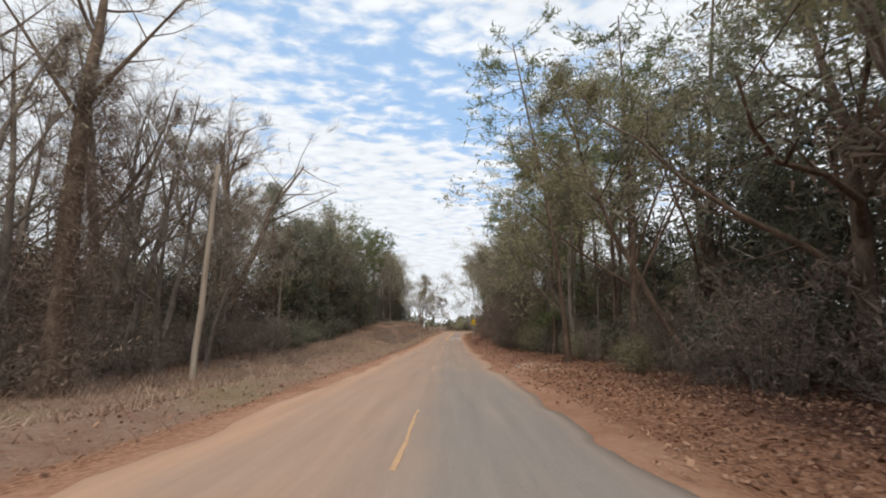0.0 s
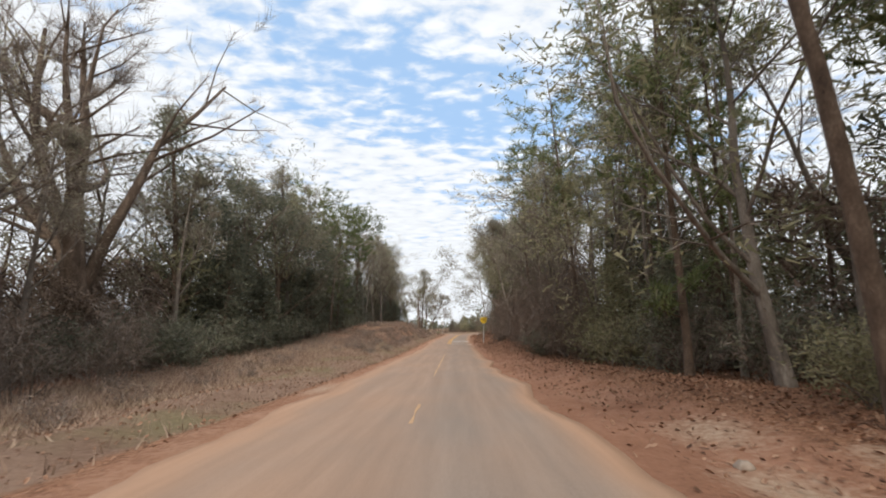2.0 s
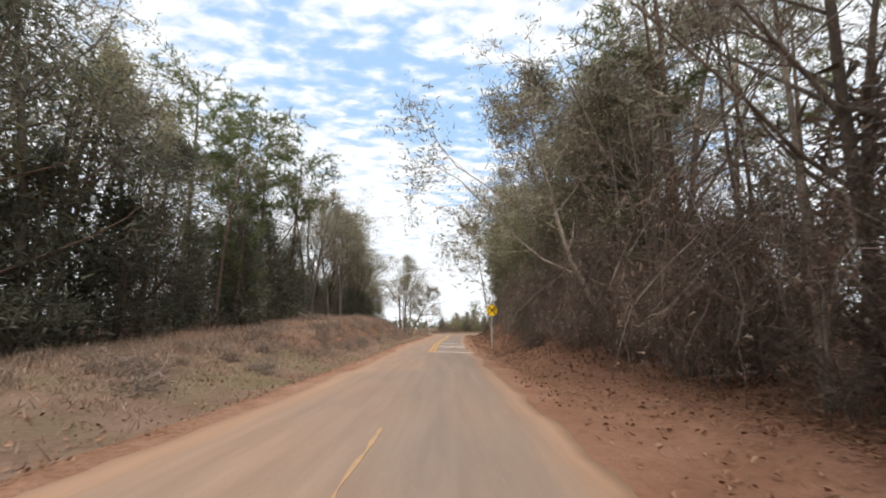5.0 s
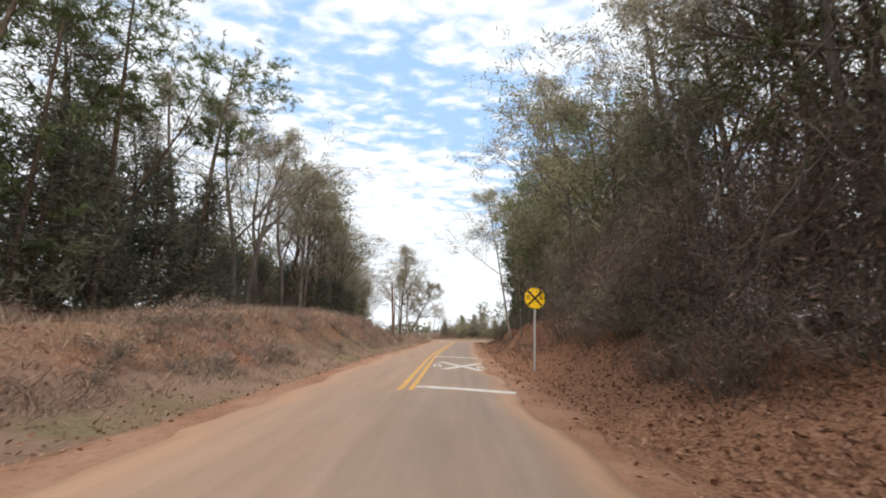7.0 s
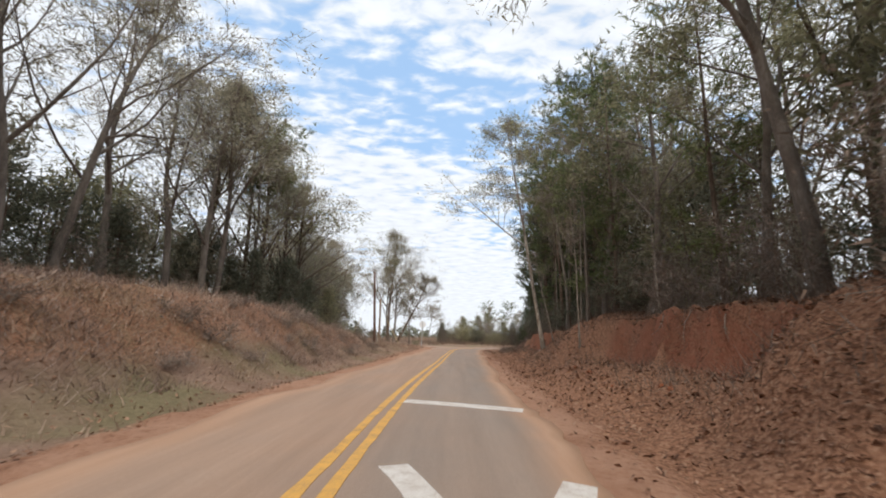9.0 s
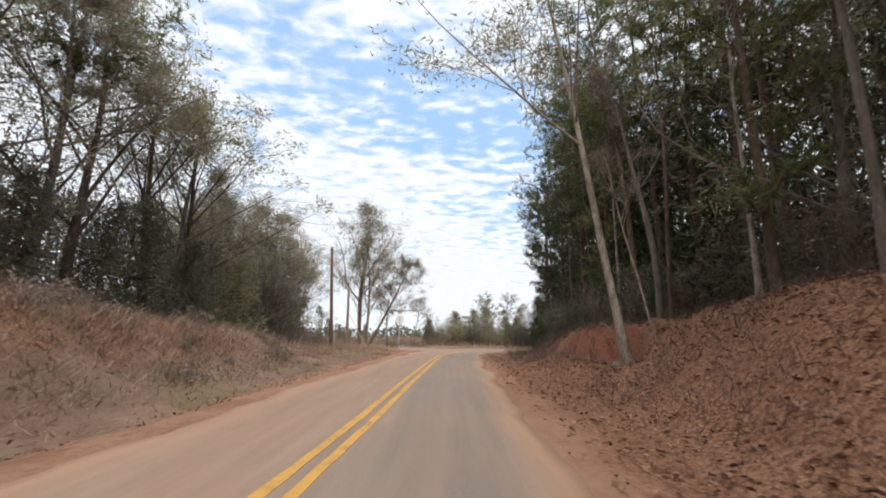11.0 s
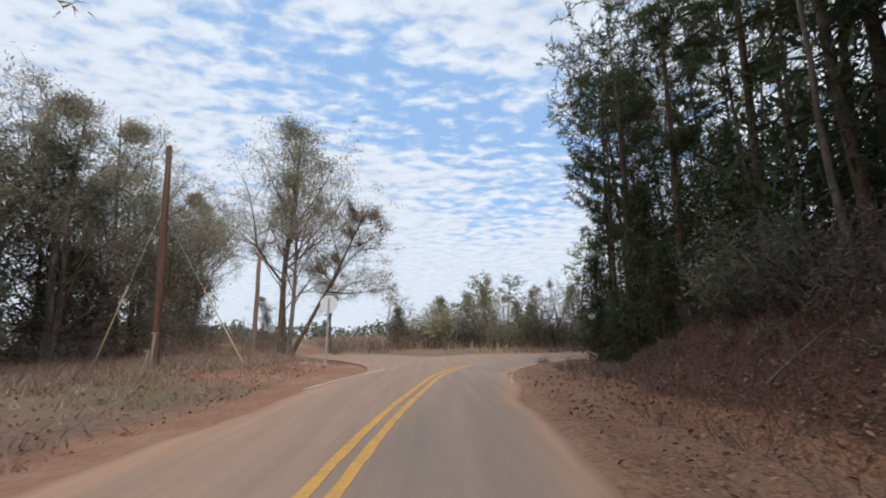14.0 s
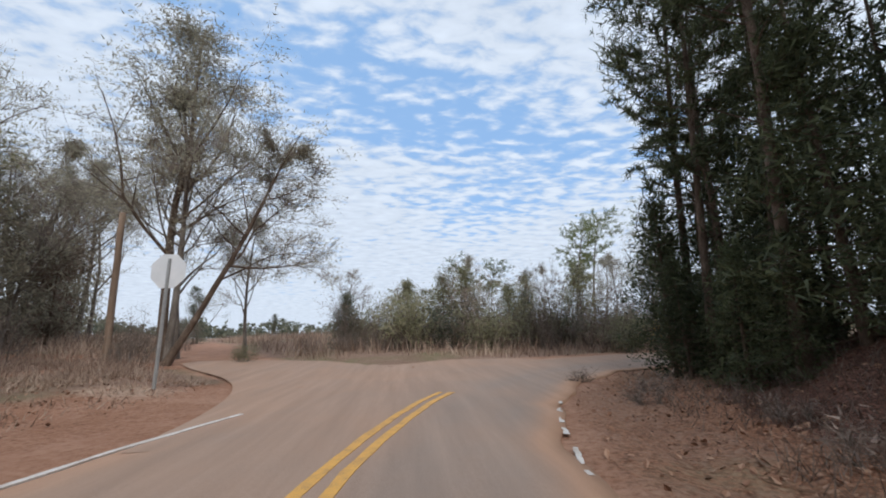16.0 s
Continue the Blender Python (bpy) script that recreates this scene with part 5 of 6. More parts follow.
row(86, 107, 2.7, -15.6, 0.7, [(cedar_b, 4), (sh_dark, 2), (sh_brown2, 2)], 0.7, 1.0, W_L)
row(105, 121, 3.4, -13.6, 0.5, [(cedar_c, 2), (cedar_a, 3)], 0.65, 0.9, W_L)
row(46, 64, 5.0, -17.6, 0.9, [(dark_b, 4), (olive_a, 1), (grey_a, 2)], 1.05, 1.25, W_L)
row(64, 86, 4.6, -17.8, 0.9, [(dark_b, 2), (olive_a, 1), (grey_a, 2), (pine_c, 2)], 0.95, 1.1, W_L)
row(86, 106, 3.4, -16.8, 1.0, [(grey_a, 3), (grey_b, 3), (olive_a, 1)], 1.0, 1.25, W_L)
row(85, 107, 2.8, -17.6, 0.6, [(wood_b, 3), (wood_a, 1), (wood_e, 1)], 0.42, 0.6)
row(85, 107, 4.0, -21.0, 0.8, [(wood_e, 3), (wood_c, 1)], 0.7, 0.9)
row(99, 119, 3.6, -14.6, 0.6, [(olive_a, 2), (pine_c, 3), (grey_c, 3)], 0.98, 1.15, W_L)
plant(grey_b, -16.2, 57.4, 30, 1.15)
plant(grey_a, -16.6, 63.5, 90, 1.1)
plant(pine_c, -15.8, 71.0, 80, 0.8)
plant(pine_c, -15.8, 77.4, 0, 0.82)
plant(pine_c, -15.8, 84.6, 160, 0.92)
plant(pine_d, -15.6, 73.5, 40, 1.15)
plant(pine_c, -16.2, 108.5, 200, 0.95)
plant(grey_c, -14.8, 116.5, 130, 1.05)
plant(grey_c, -16.4, 121.5, 260, 0.9)
plant(grey_c, -18.6, 126.5, 50, 0.95)
plant(grey_c, -20.2, 131.0, 80, 1.0)
plant(grey_b, -21.0, 135.5, 200, 0.95)
plant(grey_c, -19.0, 138.0, 140, 1.08)
plant(grey_c, -19.8, 142.0, 300, 1.1)
plant(olive_b, -21.0, 146.0, 10, 1.15)
row(127, 143, 3.2, -19.8, 0.9, [(dark_a, 3), (cedar_a, 3)], 0.85, 1.1)
row(128, 142, 4.0, -21.5, 0.9, [(wood_a, 2), (wood_c, 1)], 0.75, 0.95)
row(131, 156, 3.6, -21.5, 1.2, [(bare_c, 3), (grey_a, 3)], 0.8, 1.0)
row(128, 165, 5.5, -25.0, 2.0, [(grey_b, 2), (bare_c, 2), (dark_b, 1)], 0.85, 1.05)
row(126, 146, 3.4, -14.8, 0.9, [(sh_brown, 2), (sh_brown2, 1)], 0.6, 0.9)

row(2, 128, 4.6, -20.0, 0.8, [(wood_b, 2), (wood_d, 2)], 0.55, 0.75)
row(45, 64, 3.2, -18.2, 0.6, [(wood_a, 3), (wood_b, 3), (wood_c, 3)], 0.95, 1.2)
row(64, 86, 3.4, -18.4, 0.6, [(wood_a, 3), (wood_b, 3), (wood_e, 3)], 0.6, 0.85)
row(102, 122, 3.0, -16.4, 0.6, [(wood_e, 3), (wood_b, 3)], 0.45, 0.65)
row(120, 133, 3.0, -19.0, 0.6, [(wood_e, 3), (wood_c, 2)], 0.7, 0.95)
row(2, 26, 3.8, -27.0, 1.2, [(wood_e, 3), (wood_d, 2)], 0.5, 0.75)
row(26, 54, 3.8, -26.5, 1.0, [(wood_e, 3), (wood_d, 1)], 0.8, 1.0)
row(8, 32, 2.6, -21.0, 0.6, [(wood_d, 3), (wood_b, 2)], 0.5, 0.72)
row(4, 46, 2.6, -18.4, 0.7, [(wood_d, 3), (wood_e, 1)], 0.45, 0.66)
for x, y, r, k, sc in ((-15.4, 12.0, 30, bare_c, 1.0), (-17.0, 16.5, 140, bare_b, 1.0), (-14.6, 21.8, 310, bare_c, 0.95), (-19.8, 25.0, 200, bare_a, 0.95), (-16.4, 27.6, 60, bare_c, 1.0), (-18.2, 34.5, 15, grey_c, 0.8), (-17.2, 43.0, 15, grey_c, 0.85)):
    plant(k, x, y, r, sc)
row(54, 128, 7.5, -26.0, 1.2, [(wood_far, 2)], 0.65, 0.9)
row(128, 170, 5.5, -26.0, 1.5, [(wood_e, 3), (wood_d, 2)], 0.7, 0.95)
row(142, 156, 3.4, -21.0, 1.2, [(wood_e, 3), (wood_d, 1)], 0.6, 0.8)
# the right of the road: open wood, pines, then the cut
plant(over_b, 9.0, 16.5, 0, 0.88)
plant(big_oak, 10.2, 11.0, 70, 0.85)
plant(grey_c, 11.5, 6.5, 210, 1.0)
plant(olive_a, 8.2, 20.0, 10, 0.95)
plant(dark_b, 11.0, 18.5, 130, 1.0)
plant(olive_b, 7.6, 27.5, 300, 1.05)
plant(pine_a, 6.0, 23.2, 40, 0.95, tilt=(0, -5), label="tall roadside pine with a bare brown trunk")
plant(pine_d, 6.9, 30.5, 100, 1.15)
row(3, 60, 3.2, 11.0, 1.0, [(sh_brown2, 3), (sh_dark, 2), (sh_brown, 2)], 0.8, 1.2)
row(10, 62, 3.0, 8.6, 0.6, [(sh_brown, 3), (sh_brown2, 2), (sh_green, 1)], 0.6, 0.95, "undergrowth on the verge")
row(22, 62, 2.5, 10.0, 1.0, [(pine_b, 3), (thin_a, 4), (bare_c, 1)], 0.85, 1.1, "slender pines in the wood")
row(4, 64, 3.4, 14.0, 1.4, [(pine_a, 3), (thin_a, 4), (olive_b, 1), (bare_c, 1)], 0.85, 1.1, "slender pines in the wood")
plant(cedar_c, 7.3, 37.3, 0, 0.72, label="bushy olive-green young evergreen at the verge")
plant(sh_green, 6.8, 35.0, 0, 1.05)
plant(sh_green, 7.6, 39.0, 70, 1.15)
plant(cedar_b, 7.6, 33.0, 20, 0.75)
plant(grey_a, 7.6, 39.6, 200, 1.0, tilt=(0, -6))
for i, yy in enumerate((41.5, 44.5, 47.5, 50.5, 53.0, 56.0)):
    plant((vines_a, vines_b)[i % 2], 6.0 + 0.3 * math.sin(i * 2.1), yy, 80 + 15 * math.sin(i), 1.0)
row(40, 62, 2.6, 6.9, 0.35, [(sh_brown, 3), (sh_brown2, 3), (sh_dark, 1)], 0.6, 0.95)
row(40, 64, 3.6, 8.9, 0.6, [(grey_a, 2), (olive_b, 2), (bare_c, 1)], 0.85, 1.05)
plant(over_a, 6.4, 57.5, 0, 0.95)
plant(grey_c, 7.4, 56.0, 0, 0.8)
plant(pine_d, 8.0, 59.0, 10, 1.1)
row(-2, 20, 2.0, 11.8, 0.6, [(wood_d, 3), (wood_b, 3)], 0.65, 0.88)
row(0, 20, 2.6, 9.8, 0.5, [(sh_brown2, 3), (sh_dark, 1)], 0.9, 1.3)
row(15, 42, 2.6, 12.4, 0.6, [(wood_c, 4), (wood_b, 2), (wood_d, 2)], 0.55, 0.8)
row(10, 40, 3.2, 14.6, 0.6, [(wood_c, 3), (wood_e, 2)], 0.5, 0.7)
plant(olive_b, 8.8, 7.5, 20, 1.0)
plant(dark_b, 9.6, 2.0, 80, 1.0)
row(0, 66, 5.4, 16.5, 0.8, [(wood_a, 2), (wood_c, 2), (wood_d, 2)], 0.55, 0.75)
row(0, 66, 6.0, 22.0, 1.2, [(wood_far, 2)], 0.6, 0.8)
row(66, 140, 7.0, 21.0, 1.2, [(wood_far, 3)], 0.65, 0.9)
row(66, 102, 4.2, 14.0, 0.8, [(wood_a, 3), (wood_b, 2), (wood_c, 1)], 0.6, 0.8)
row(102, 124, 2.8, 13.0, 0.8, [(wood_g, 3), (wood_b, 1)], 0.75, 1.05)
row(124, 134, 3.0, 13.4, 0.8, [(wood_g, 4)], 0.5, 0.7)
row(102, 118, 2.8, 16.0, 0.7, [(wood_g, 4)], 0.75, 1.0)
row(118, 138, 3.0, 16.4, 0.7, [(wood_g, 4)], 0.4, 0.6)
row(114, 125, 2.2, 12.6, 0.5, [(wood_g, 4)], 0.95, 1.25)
row(38, 66, 3.4, 10.8, 0.6, [(wood_c, 2), (wood_e, 2), (wood_d, 4)], 0.5, 0.74)
row(66, 102, 3.3, 11.0, 0.6, [(wood_c, 4), (wood_e, 4), (wood_d, 1)], 0.5, 0.74)
row(63, 80, 1.9, 6.8, 0.3, [(sh_brown, 3), (sh_brown2, 3), (sh_dark, 2)], 0.6, 0.9, "undergrowth on the bank")
for x, y, r, k, sc in ((6.2, 42.5, 10, sapling_b, 1.0), (7.0, 45.5, 100, sapling_b, 1.05), (6.1, 48.8, 60, sapling, 1.1), (7.2, 52.0, 200, sapling_b, 0.95), (6.3, 54.4, 300, sapling, 0.9), (5.9, 55.8, 20, sapling_b, 0.85), (7.1, 59.0, 90, sapling, 1.1),
                       (7.4, 33.5, 30, sapling_b, 1.1), (8.2, 30.0, 80, sapling, 1.15), (8.6, 26.5, 190, sapling_b, 1.1), (9.2, 35.0, 10, sapling, 1.2), (9.0, 40.0, 120, sapling_b, 1.15), (5.7, 94.4, 40, sapling, 0.62), (6.9, 97.0, 130, sapling_b, 0.9), (7.1, 89.9, 20, sapling, 0.5),
                       (7.6, 100.5, 200, sapling, 0.9), (8.8, 111.0, 50, sapling, 1.0), (9.3, 115.0, 150, sapling_b, 1.0), (9.8, 119.0, 250, sapling, 1.05), (9.9, 122.0, 350, sapling_b, 1.0), (7.3, 71.5, 70, sapling, 0.8), (7.6, 74.5, 170, sapling_b, 0.9)):
    plant(k, x, y, r, sc)
row(127, 138, 2.0, 10.4, 0.4, [(cedar_d, 2), (sh_brown2, 1)], 0.28, 0.5, "undergrowth on the bank")
row(112, 126, 1.9, 9.2, 0.5, [(sh_dark, 1), (sh_brown2, 2), (sh_brown, 1)], 0.65, 0.95, "undergrowth on the bank")
row(118, 138, 2.2, 7.6, 0.6, [(weeds, 2)], 0.5, 0.8, "weeds on the bank")
# along the top of the cut
row(63, 112, 2.4, 9.0, 0.5, [(sh_brown, 3), (sh_brown2, 3), (vines_b, 2), (sh_dark, 2)], 0.6, 0.95, "undergrowth on the bank")
row(64, 100, 3.6, 9.6, 0.6, [(olive_b, 4), (dark_a, 1), (pine_d, 2), (grey_a, 3)], 0.75, 1.0)
row(64, 104, 4.6, 12.5, 1.0, [(olive_a, 3), (pine_a, 2), (grey_b, 2)], 0.85, 1.05)
row(104, 140, 5.0, 16.5, 1.5, [(pine_b, 2), (pine_a, 2)], 0.9, 1.1)
for i, yy in enumerate((64.0, 66.5, 69.5, 72.5)):
    plant((vines_a, vines_b)[i % 2], 6.9 + 0.2 * i, yy, 85, 0.95)
for i, yy in enumerate((70.5, 73.0, 75.5, 78.0, 80.0)):
    plant((vines_b, sh_brown2, vines_a)[i % 3], 6.1 + 0.35 * math.sin(i * 1.7), yy, 80 + 20 * math.sin(i * 2.0), (0.85, 0.9, 0.75)[i % 3])
row(66, 80, 1.7, 6.4, 0.5, [(sh_brown, 3), (sh_brown2, 2)], 0.6, 0.9, "undergrowth on the bank")
plant(grey_c, 8.6, 67.0, 40, 0.9)
plant(olive_b, 8.4, 71.5, 100, 0.95)
plant(grey_b, 8.8, 76.0, 10, 1.0)
plant(dark_b, 9.5, 63.0, 10, 0.95)
plant(olive_b, 8.3, 80.5, 10, 1.0)
plant(grey_a, 8.0, 84.5, 100, 1.15)
plant(pine_d, 7.8, 95.5, 10, 0.95)
plant(pine_d, 8.0, 100.5, 130, 1.1)
plant(white_tree, 6.25, 104.3, 0, 1.0)
plant(sapling, 6.6, 103.3, 180, 0.55, tilt=(0, 14))
plant(bare_c, 8.4, 106.5, 120, 0.95)
plant(pine_a, 8.7, 108.9, 30, 0.85)
plant(thin_a, 8.3, 105.6, 200, 1.0)
plant(pine_d, 9.0, 112.6, 10, 1.15)
plant(thin_a, 8.9, 114.5, 20, 1.05)
plant(pine_e, 9.4, 117.7, 90, 0.95)
plant(thin_a, 9.2, 117.0, 100, 1.0)
row(103, 128, 2.6, 11.0, 0.8, [(pine_e, 3), (thin_a, 4), (pine_a, 1)], 0.85, 1.1, "pines above the cut")
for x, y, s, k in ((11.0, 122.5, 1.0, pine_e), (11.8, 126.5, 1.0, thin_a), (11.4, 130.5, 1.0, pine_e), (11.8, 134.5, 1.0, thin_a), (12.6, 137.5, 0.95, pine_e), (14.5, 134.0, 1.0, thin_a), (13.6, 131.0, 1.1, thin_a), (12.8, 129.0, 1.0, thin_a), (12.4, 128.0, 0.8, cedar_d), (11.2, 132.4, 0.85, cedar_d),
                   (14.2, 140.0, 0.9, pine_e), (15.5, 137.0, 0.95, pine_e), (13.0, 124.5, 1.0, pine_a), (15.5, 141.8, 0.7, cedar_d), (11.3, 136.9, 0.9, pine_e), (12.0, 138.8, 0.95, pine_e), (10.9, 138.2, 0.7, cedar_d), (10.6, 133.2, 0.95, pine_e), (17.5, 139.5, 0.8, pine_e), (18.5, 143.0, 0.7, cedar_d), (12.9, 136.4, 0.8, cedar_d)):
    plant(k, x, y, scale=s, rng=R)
# weeds on the left bank
for i in range(90):
    yy = 50 + 62 * ((i * 0.618034) % 1.0)
    plant(weeds, near_x(yy) - 5.6 - 6.0 * R.uniform() ** 1.2, yy, scale=R.uniform(0.4, 1.0), rng=R, group="weeds on the bank")
for i in range(18):
    yy = 8 + 40 * ((i * 0.618034) % 1.0)
    plant(weeds, near_x(yy) - 8.0 - 4.5 * R.uniform(), yy, scale=R.uniform(0.5, 0.9), rng=R, group="weeds on the bank")


def exposed_root(seed, x, y, length):
    """A pale bare root that hangs down the raw clay."""
    rng = np.random.default_rng(seed)
    z = ground_z(x, y)
    tb = Tubes()
    pts, rad, _ = bent(rng, Vector((0, 0, 0.08)), Vector((-0.2, rng.normal() * 0.3, -0.95)), length * 0.8, 0.014, 0.005, 7, 0.2, -0.08)
    tb.add(pts, rad, 5)
    e, er, _ = bent(rng, pts[3], Vector((-0.2, rng.normal(), -0.7)), length * 0.35, 0.008, 0.003, 4, 0.2, -0.05)
    tb.add(e, er, 4)
    t = new("root", tb.mesh("root", M_BARK_PALE))
    t.location = (x, y, z)
    tagged(t, "pale bare root hanging down the clay scarp", "root", "roots on the scarp")


for i, (x, y, ln) in enumerate(((6.5, 84.0, 1.1), (6.6, 85.6, 0.9), (6.55, 87.0, 1.2), (6.4, 88.2, 1.0), (6.35, 89.6, 1.3), (6.3, 91.2, 0.9), (6.25, 92.4, 1.1), (6.5, 104.6, 0.9), (6.35, 105.6, 1.0), (6.3, 106.3, 0.8), (6.3, 107.0, 0.9), (6.35, 108.4, 0.8), (6.4, 110.2, 0.9))):
    exposed_root(300 + i, x, y, ln)


def clod(seed, x, y, size, mat, label, name="clay_clod"):
    rng = np.random.default_rng(seed)
    bm = bmesh.new()
    bmesh.ops.create_icosphere(bm, subdivisions=2, radius=size)
    for v in bm.verts:
        v.co *= 0.75 + 0.5 * noise.noise(v.co / size * 1.3 + Vector((seed, 0, 0)))
        v.co.z *= 0.7
    t = new(name, bm_mesh(name, bm, mat, True))
    t.matrix_basis = pose(x, y, ground_z(x, y) + size * 0.25, 0, 0, rng.uniform(0, 360))
    tagged(t, label, "stone" if name == "stone" else "clod")


for i in range(16):
    yy = (84.5 + 8.5 * ((i * 0.618) % 1)) if i % 2 else (104.5 + 8.5 * ((i * 0.618) % 1))
    clod(i, near_x(yy) + R.uniform(5.0, 6.0), yy, R.uniform(0.05, 0.12), M_CLAY, "clod of red clay fallen from the scarp")
clod(40, 6.1, 104.8, 0.24, M_STONE, "pale grey stone beside a hollow under roots", "stone")
clod(41, 3.3, 22.4, 0.16, M_STONE, "pale flat stone on the clay verge", "stone")


def fallen_branch(seed, x, y, rot, length, r, pitch=0, lift=0.04):
    rng = np.random.default_rng(seed)
    tb = Tubes()
    pts, rad, _ = bent(rng, Vector((0, 0, 0)), Vector((1, 0, 0.05)), length, r, r * 0.35, 6, 0.09)
    tb.add(pts, rad, 6)
    for k in (2, 3, 4):
        e, er, _ = bent(rng, pts[k], Vector((0.7, rng.normal(), 0.4)), length * 0.3, r * 0.45, r * 0.15, 4, 0.15)
        tb.add(e, er, 4)
    t = new("fallen_branch", tb.mesh("fallen_branch", M_BARK_GREY))
    t.matrix_basis = pose(x, y, ground_z(x, y) + lift, 0, pitch, rot)
    tagged(t, "grey dead branch lying on the ground", "branch")


for i, a in enumerate(((-8.1, 87.5, 150, 1.6, 0.03), (-9.0, 114.0, 20, 1.4, 0.05), (6.9, 12.5, 10, 1.8, 0.04), (7.4, 39.0, 160, 2.0, 0.035), (9.2, 110.0, 40, 2.6, 0.05), (6.9, 121.0, 8, 2.4, 0.02, -33), (-11.0, 101.5, 60, 1.2, 0.03))):
    fallen_branch(500 + i, *a, lift=0.05)
# past the bend
plant(junction_tree, -10.4, 149.5, 20, 1.14)
plant(yellow_bush, 19.6, 155.6, 20, 0.9)
plant(pine_c, 31.5, 190.0, 20, 0.95)
plant(grey_c, -9.3, 147.6, 200, 1.0)
plant(grey_c, -10.8, 151.5, 80, 0.95)
plant(low_tree, -9.0, 146.6, 0, 0.95)
plant(grey_c, -7.0, 151.5, 30, 0.6)
plant(sh_brown, -9.8, 145.2, 30, 0.8)
plant(sh_green, -5.6, 147.3, 30, 0.4)
plant(bare_c, -5.3, 179.0, 60, 0.7)
plant(cedar_b, -1.6, 153.5, 10, 0.62)
for x, y, s, k in ((0.5, 152.5, 0.9, sh_brown2), (2.8, 153.0, 1.2, sh_brown2), (4.8, 152.2, 1.1, sh_dark), (5.0, 155.5, 0.75, cedar_c), (7.4, 153.5, 1.2, sh_brown2), (9.5, 154.5, 0.62, cedar_c),
                   (10.5, 152.8, 1.1, sh_brown), (12.5, 153.5, 1.2, sh_dark), (14.8, 152.6, 1.1, sh_brown2), (15.4, 149.0, 0.9, sh_green), (17.5, 153.5, 1.2, sh_brown2), (8.8, 171.5, 0.42, pine_c),
                   (12.5, 176.0, 0.45, pine_c), (15.0, 168.0, 0.5, grey_a), (18.5, 172.0, 0.55, grey_b), (22.0, 166.0, 0.6, grey_a), (24.0, 178.0, 0.72, pine_c), (20.0, 160.0, 0.5, grey_b), (27.0, 165.0, 0.75, grey_b),
                   (32.0, 172.0, 0.9, pine_b), (26.0, 157.0, 0.7, cedar_a), (34.0, 160.0, 0.9, dark_b), (-14.5, 160.0, 0.8, sh_brown2), (-22.0, 178.0, 0.6, cedar_a), (-27.0, 190.0, 0.6, dark_b), (-18.0, 196.0, 0.5, cedar_a),
                   (-13.5, 152.0, 1.0, sh_brown), (-1.0, 150.5, 0.6, sh_brown), (-3.4, 151.5, 0.5, sh_brown), (7.0, 160.0, 0.5, grey_b), (3.0, 163.0, 0.4, grey_a)):
    plant(k, x, y, scale=s, rng=R)

for i in range(24):
    x = -1.0 + 1.35 * i
    plant((sh_brown2, sh_green, sh_brown, sh_green, sh_brown2)[i % 5], x, 152.6 + 1.6 * math.sin(i * 1.9), 40 * i, 1.25 + 0.35 * math.sin(i * 2.7), group="thicket beyond the bend", label="tangled bush in the thicket beyond the bend")
for x, y, s, k in ((2.5, 156.5, 0.7, cedar_c), (6.8, 157.0, 0.85, cedar_c), (11.5, 158.0, 0.7, cedar_b), (15.8, 157.0, 0.9, cedar_c), (4.6, 159.0, 0.36, olive_b), (9.2, 161.0, 0.42, olive_b), (13.4, 162.0, 0.40, olive_a), (18.2, 163.0, 0.48, olive_b), (22.5, 158.0, 0.5, olive_a), (-24.5, 160.0, 1.1, grey_c), (-26.5, 166.0, 1.15, grey_c), (-29.5, 172.0, 1.1, grey_b), (-25.0, 155.0, 1.0, bare_c), (-28.0, 161.0, 1.1, grey_b), (-27.5, 163.0, 0.85, wood_e), (-31.0, 169.0, 0.9, wood_e), (-26.5, 157.5, 0.7, wood_e), (-33.0, 175.0, 0.9, wood_e), (-19.5, 145.0, 0.55, wood_e), (-20.5, 149.5, 0.6, wood_e), (-20.5, 155.0, 0.55, wood_e), (-19.8, 143.0, 0.85, grey_a), (-20.0, 151.0, 0.85, bare_c), (-22.0, 158.0, 0.5, wood_e), (-21.5, 154.0, 0.85, grey_a)):
    plant(k, x, y, scale=s, rng=R)
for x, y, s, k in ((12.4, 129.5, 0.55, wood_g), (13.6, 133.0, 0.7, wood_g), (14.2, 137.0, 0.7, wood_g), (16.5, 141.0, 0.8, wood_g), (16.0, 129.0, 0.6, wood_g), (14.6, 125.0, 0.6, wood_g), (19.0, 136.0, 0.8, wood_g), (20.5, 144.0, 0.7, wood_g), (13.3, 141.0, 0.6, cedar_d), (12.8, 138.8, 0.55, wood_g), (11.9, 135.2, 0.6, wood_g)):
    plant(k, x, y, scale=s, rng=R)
# unseen trees behind the camera, added to close the place and shade the right verge
for x, y, s, k in ((8, -8, 1, dark_b), (9, -16, 1, olive_a), (-15, -4, 1, bare_a), (-17, 4, 0.9, bare_b), (-15, -12, 1, dark_b), (9.6, 0.0, 0.9, dark_a), (7.4, -4.5, 0.95, big_oak), (6.8, -9.5, 0.95, big_oak), (8.2, -1.5, 0.9, dark_b), (6.6, -14.0, 1.0, dark_a)):
    plant(k, x, y, scale=s, rng=R)


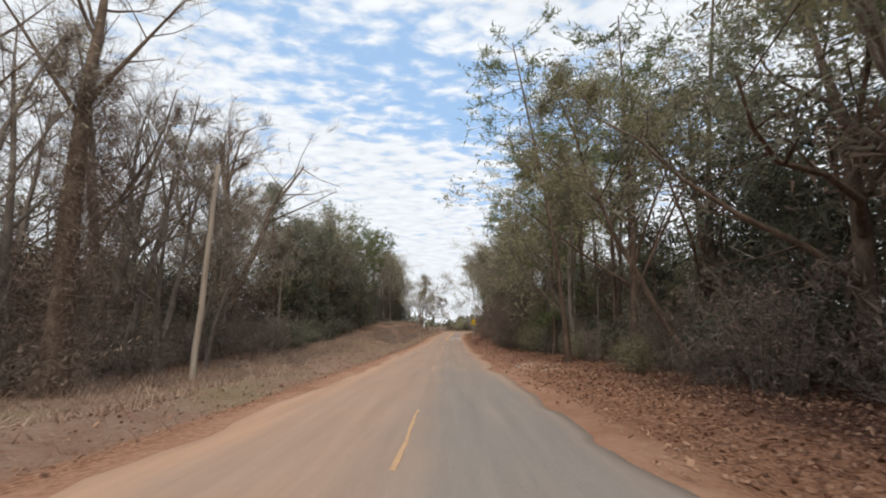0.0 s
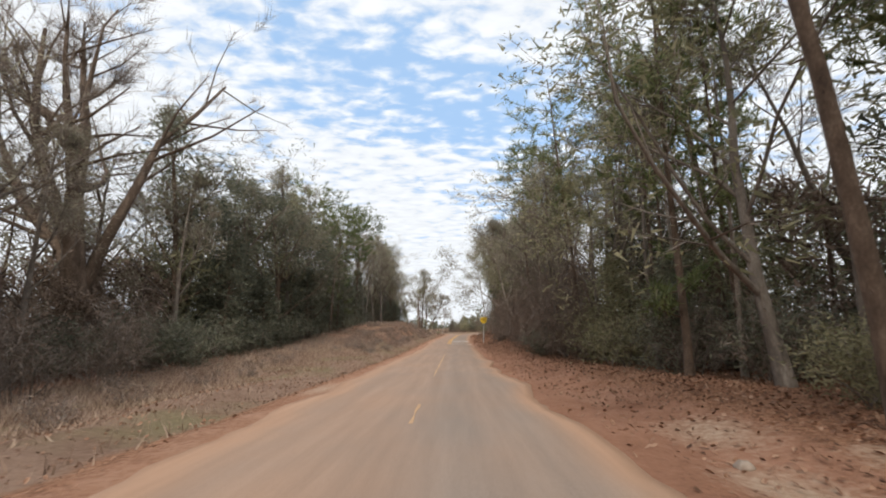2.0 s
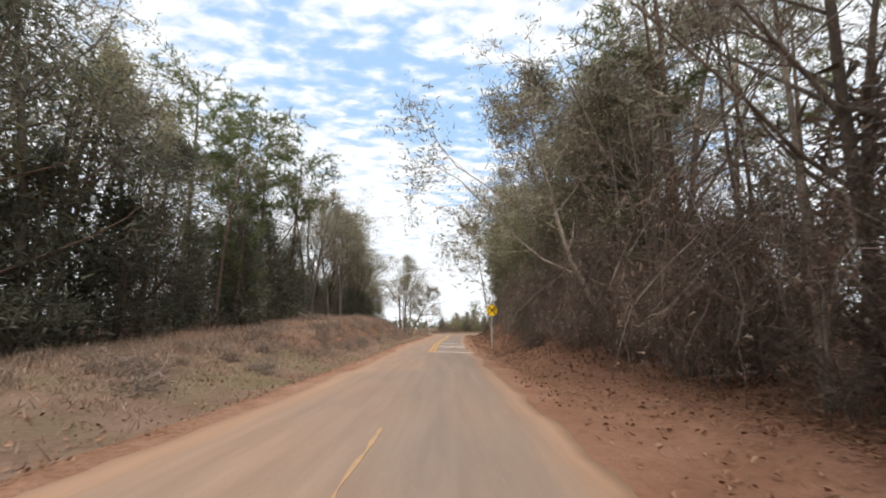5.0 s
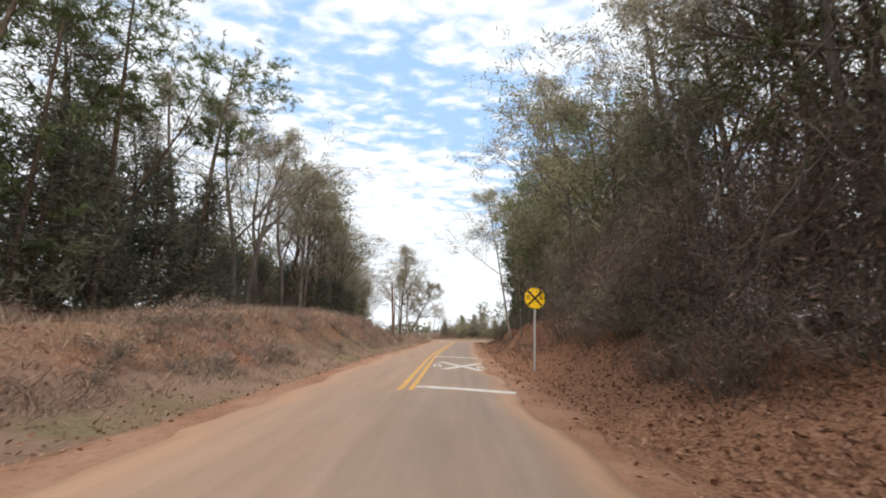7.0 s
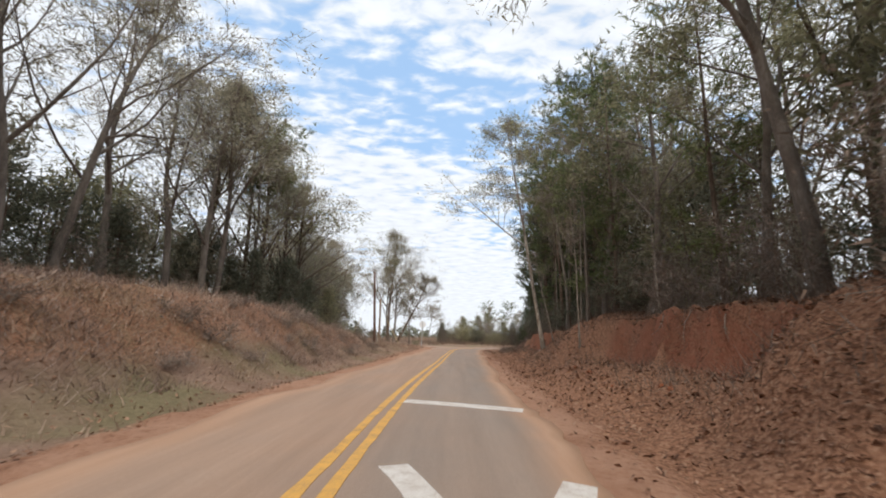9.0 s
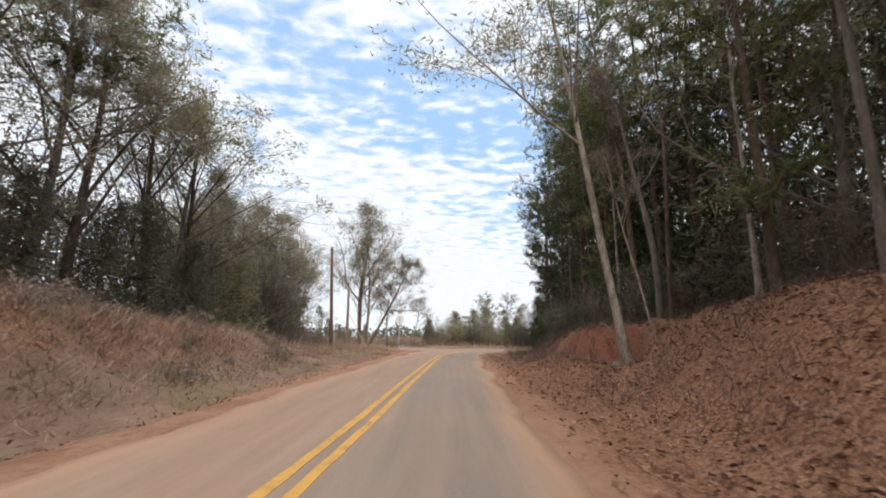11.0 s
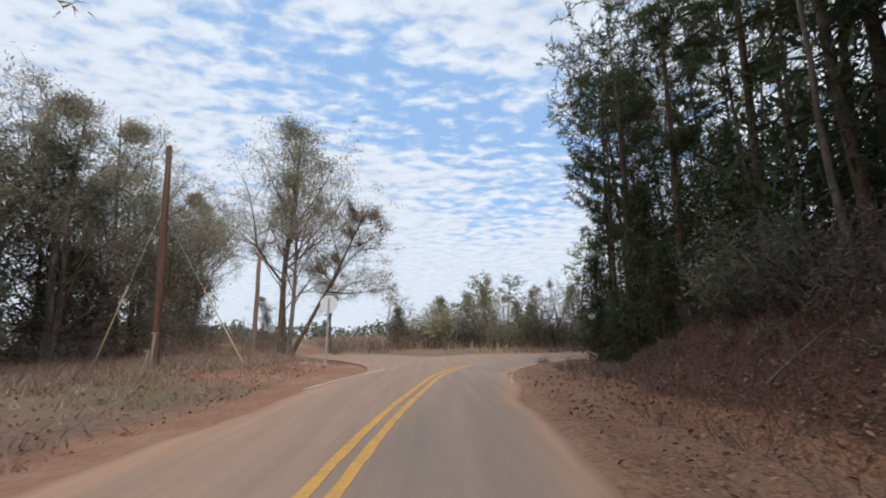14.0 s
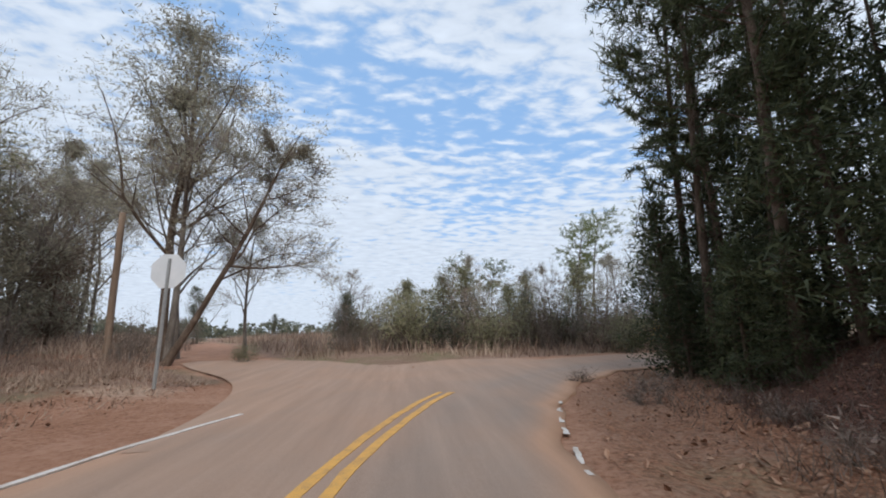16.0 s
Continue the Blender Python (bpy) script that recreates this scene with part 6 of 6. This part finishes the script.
def far_woods():
    """The distant treeline round the field, as one mass of small clumps."""
    rng = np.random.default_rng(8)
    cs = []
    for i in range(900):
        a = rng.uniform(-75, 75)
        r = rng.uniform(330, 420)
        x, y = r * math.sin(radians(a)), 130 + r * math.cos(radians(a))
        h = rng.uniform(9, 17) * (0.8 + 0.2 * math.sin(a * 0.7))
        for q in range(9):
            f = rng.uniform(0.1, 1)
            cs.append((x + rng.normal() * 2.2 * (1.1 - f), y + rng.normal() * 2, 1.5 + h * f))
    me = tri_mesh("far_woods", leaf_tris(rng, cs, 4, 1.3, 2.4, aspect=0.75), M_LEAF_DARK)
    return tagged(new("far_woods", me), "distant dark treeline beyond the field", "woods", kind="stuff")


far_woods()


def deep_wood():
    """The crowded trees behind the first rows, which cannot be told apart, as one mass."""
    mats, tris, idx = [], [], []
    for t, places in DEEP.items():
        for o in t.children:
            me = o.data
            if me.materials[0] not in mats:
                mats.append(me.materials[0])
            k = mats.index(me.materials[0])
            co = np.empty(len(me.vertices) * 3, np.float32)
            me.vertices.foreach_get("co", co)
            me.calc_loop_triangles()
            lt = np.empty(len(me.loop_triangles) * 3, np.int32)
            me.loop_triangles.foreach_get("vertices", lt)
            v = co.reshape(-1, 3)[lt]
            for m in places:
                w = np.array(m)
                tris.append((v @ w[:3, :3].T + w[:3, 3]).reshape(-1, 3, 3))
                idx.append(np.full(len(tris[-1]), k, np.int32))
    me = tri_mesh("deep_wood", np.concatenate(tris), mats[0])
    for m in mats[1:]:
        me.materials.append(m)
    me.polygons.foreach_set("material_index", np.concatenate(idx))
    return tagged(new("deep_wood", me), "crowded dark trees and thickets deep in the wood", "woods", kind="stuff")


deep_wood()


# ---- loose cover on the ground ----
def scatter_blades(name, label, n, xlim, ylim, keep, hgt, width, mat, seed, lean=0.45, clump=0.0):
    rng = np.random.default_rng(seed)
    x, y = rng.uniform(*xlim, n), rng.uniform(*ylim, n)
    if clump:
        k = n // 14
        cx, cy = rng.uniform(*xlim, k), rng.uniform(*ylim, k)
        i = rng.integers(0, k, n)
        x, y = cx[i] + rng.normal(size=n) * clump, cy[i] + rng.normal(size=n) * clump
    z, d, ny, dt = land(x, y)
    ok = keep(x, y, d, ny, dt, rng)
    x, y, z, d = x[ok], y[ok], z[ok], d[ok]
    n = len(x)
    h = hgt * rng.uniform(0.4, 1.5, n)
    a = rng.uniform(0, 2 * math.pi, n)
    b = np.stack([x, y, z - 0.02], 1)
    s = np.stack([np.cos(a), np.sin(a), np.zeros(n)], 1) * width * 0.5
    t = b + np.stack([rng.normal(size=n) * lean * h, rng.normal(size=n) * lean * h, h], 1)
    return tagged(new(name, tri_mesh(name, np.stack([b + s, b - s, t], 1), mat)), label, "grass", kind="stuff")


def bankish(d, ny):
    return np.clip(table(LEFT_BANK, ny) / 2, 0, 1)


scatter_blades("dry_grass", "short dry tan grass on the verge", 60000, (-16, -3.3), (1, 146), lambda x, y, d, ny, dt, r: (d < -3.6) & (np.abs(dt) > 3) & (r.uniform(size=len(x)) < 0.25 + 0.75 * smooth01((-d - 4.2) / 3)), 0.2, 0.028, M_STRAW, 81, 0.7, 0.2)
scatter_blades("tall_grass", "tall dry tan grass on the bank", 60000, (-15, -6), (14, 150), lambda x, y, d, ny, dt, r: (d < -7.6 + 0.6 * bankish(d, ny)) & (np.abs(dt) > 3.5) & (r.uniform(size=len(x)) < 1 - 0.5 * bankish(d, ny)), 0.4, 0.022, M_STRAW, 82, 0.6, 0.22)
scatter_blades("bank_weeds", "tangled dead brown weeds on the grass bank", 60000, (-12, -5), (58, 114), lambda x, y, d, ny, dt, r: (d < -5.2) & (d > -10.5) & (wave(x * 0.8, y * 0.8 + 3) + r.normal(size=len(x)) * 0.3 > -0.1), 0.24, 0.024, M_WEED, 85, 0.9, 0.3)
scatter_blades("field_grass", "golden dry grass in the field", 26000, (-30, 30), (147, 200), lambda x, y, d, ny, dt, r: (np.abs(dt) > 3) & (np.abs(d) > 4), 0.7, 0.06, M_STRAW, 83, 0.3)
scatter_blades("bank_stems", "dead weed stems on the cut bank", 26000, (4.5, 12), (62, 136), lambda x, y, d, ny, dt, r: (d > 4.6) & (d < 9.5), 0.4, 0.014, M_VINE, 84, 0.6, 0.3)


def scatter_leaves(name, label, n, xlim, ylim, keep, size, seed):
    rng = np.random.default_rng(seed)
    x, y = rng.uniform(*xlim, n), rng.uniform(*ylim, n)
    z, d, ny, dt = land(x, y)
    ok = keep(x, y, d, ny, dt, rng)
    x, y, z = x[ok], y[ok], z[ok]
    n = len(x)
    c = np.stack([x, y, z + rng.uniform(0.015, 0.06, n)], 1)
    a = rng.uniform(0, 2 * math.pi, n)
    dr = np.stack([np.cos(a), np.sin(a), rng.normal(size=n) * 0.35], 1)
    sd = np.stack([-np.sin(a), np.cos(a), rng.normal(size=n) * 0.5], 1)
    s = size * rng.uniform(0.6, 1.4, n)[:, None]
    v = np.stack([c - dr * s * 0.5, c + sd * s * 0.35, c + dr * s * 0.5, c - dr * s * 0.5, c + dr * s * 0.5, c - sd * s * 0.35 + np.array([0, 0, 0.01])], 1).reshape(-1, 3, 3)
    return tagged(new(name, tri_mesh(name, v, M_LITTER)), label, "leaves", kind="stuff")


scatter_leaves("leaf_litter", "brown fallen leaves strewn over the ground", 86000, (1.8, 10), (1, 140), lambda x, y, d, ny, dt, r: (d > 2.9) & (r.uniform(size=len(x)) < 0.15 + 0.85 * smooth01((d - 3.0) / 2.2) * np.where(ny > 112, 0.45, np.where((ny > 18) & (ny < 62) & (d < 6), 0.3, 1))), 0.085, 91)
scatter_leaves("verge_leaves", "scattered fallen leaves along the verge", 16000, (-9, -3.2), (1, 140), lambda x, y, d, ny, dt, r: (d < -3.2) & (np.abs(dt) > 3), 0.07, 92)

for ob in list(PROTO):
    if ob.name not in USED:
        for o in (*ob.children_recursive, ob):
            bpy.data.objects.remove(o)
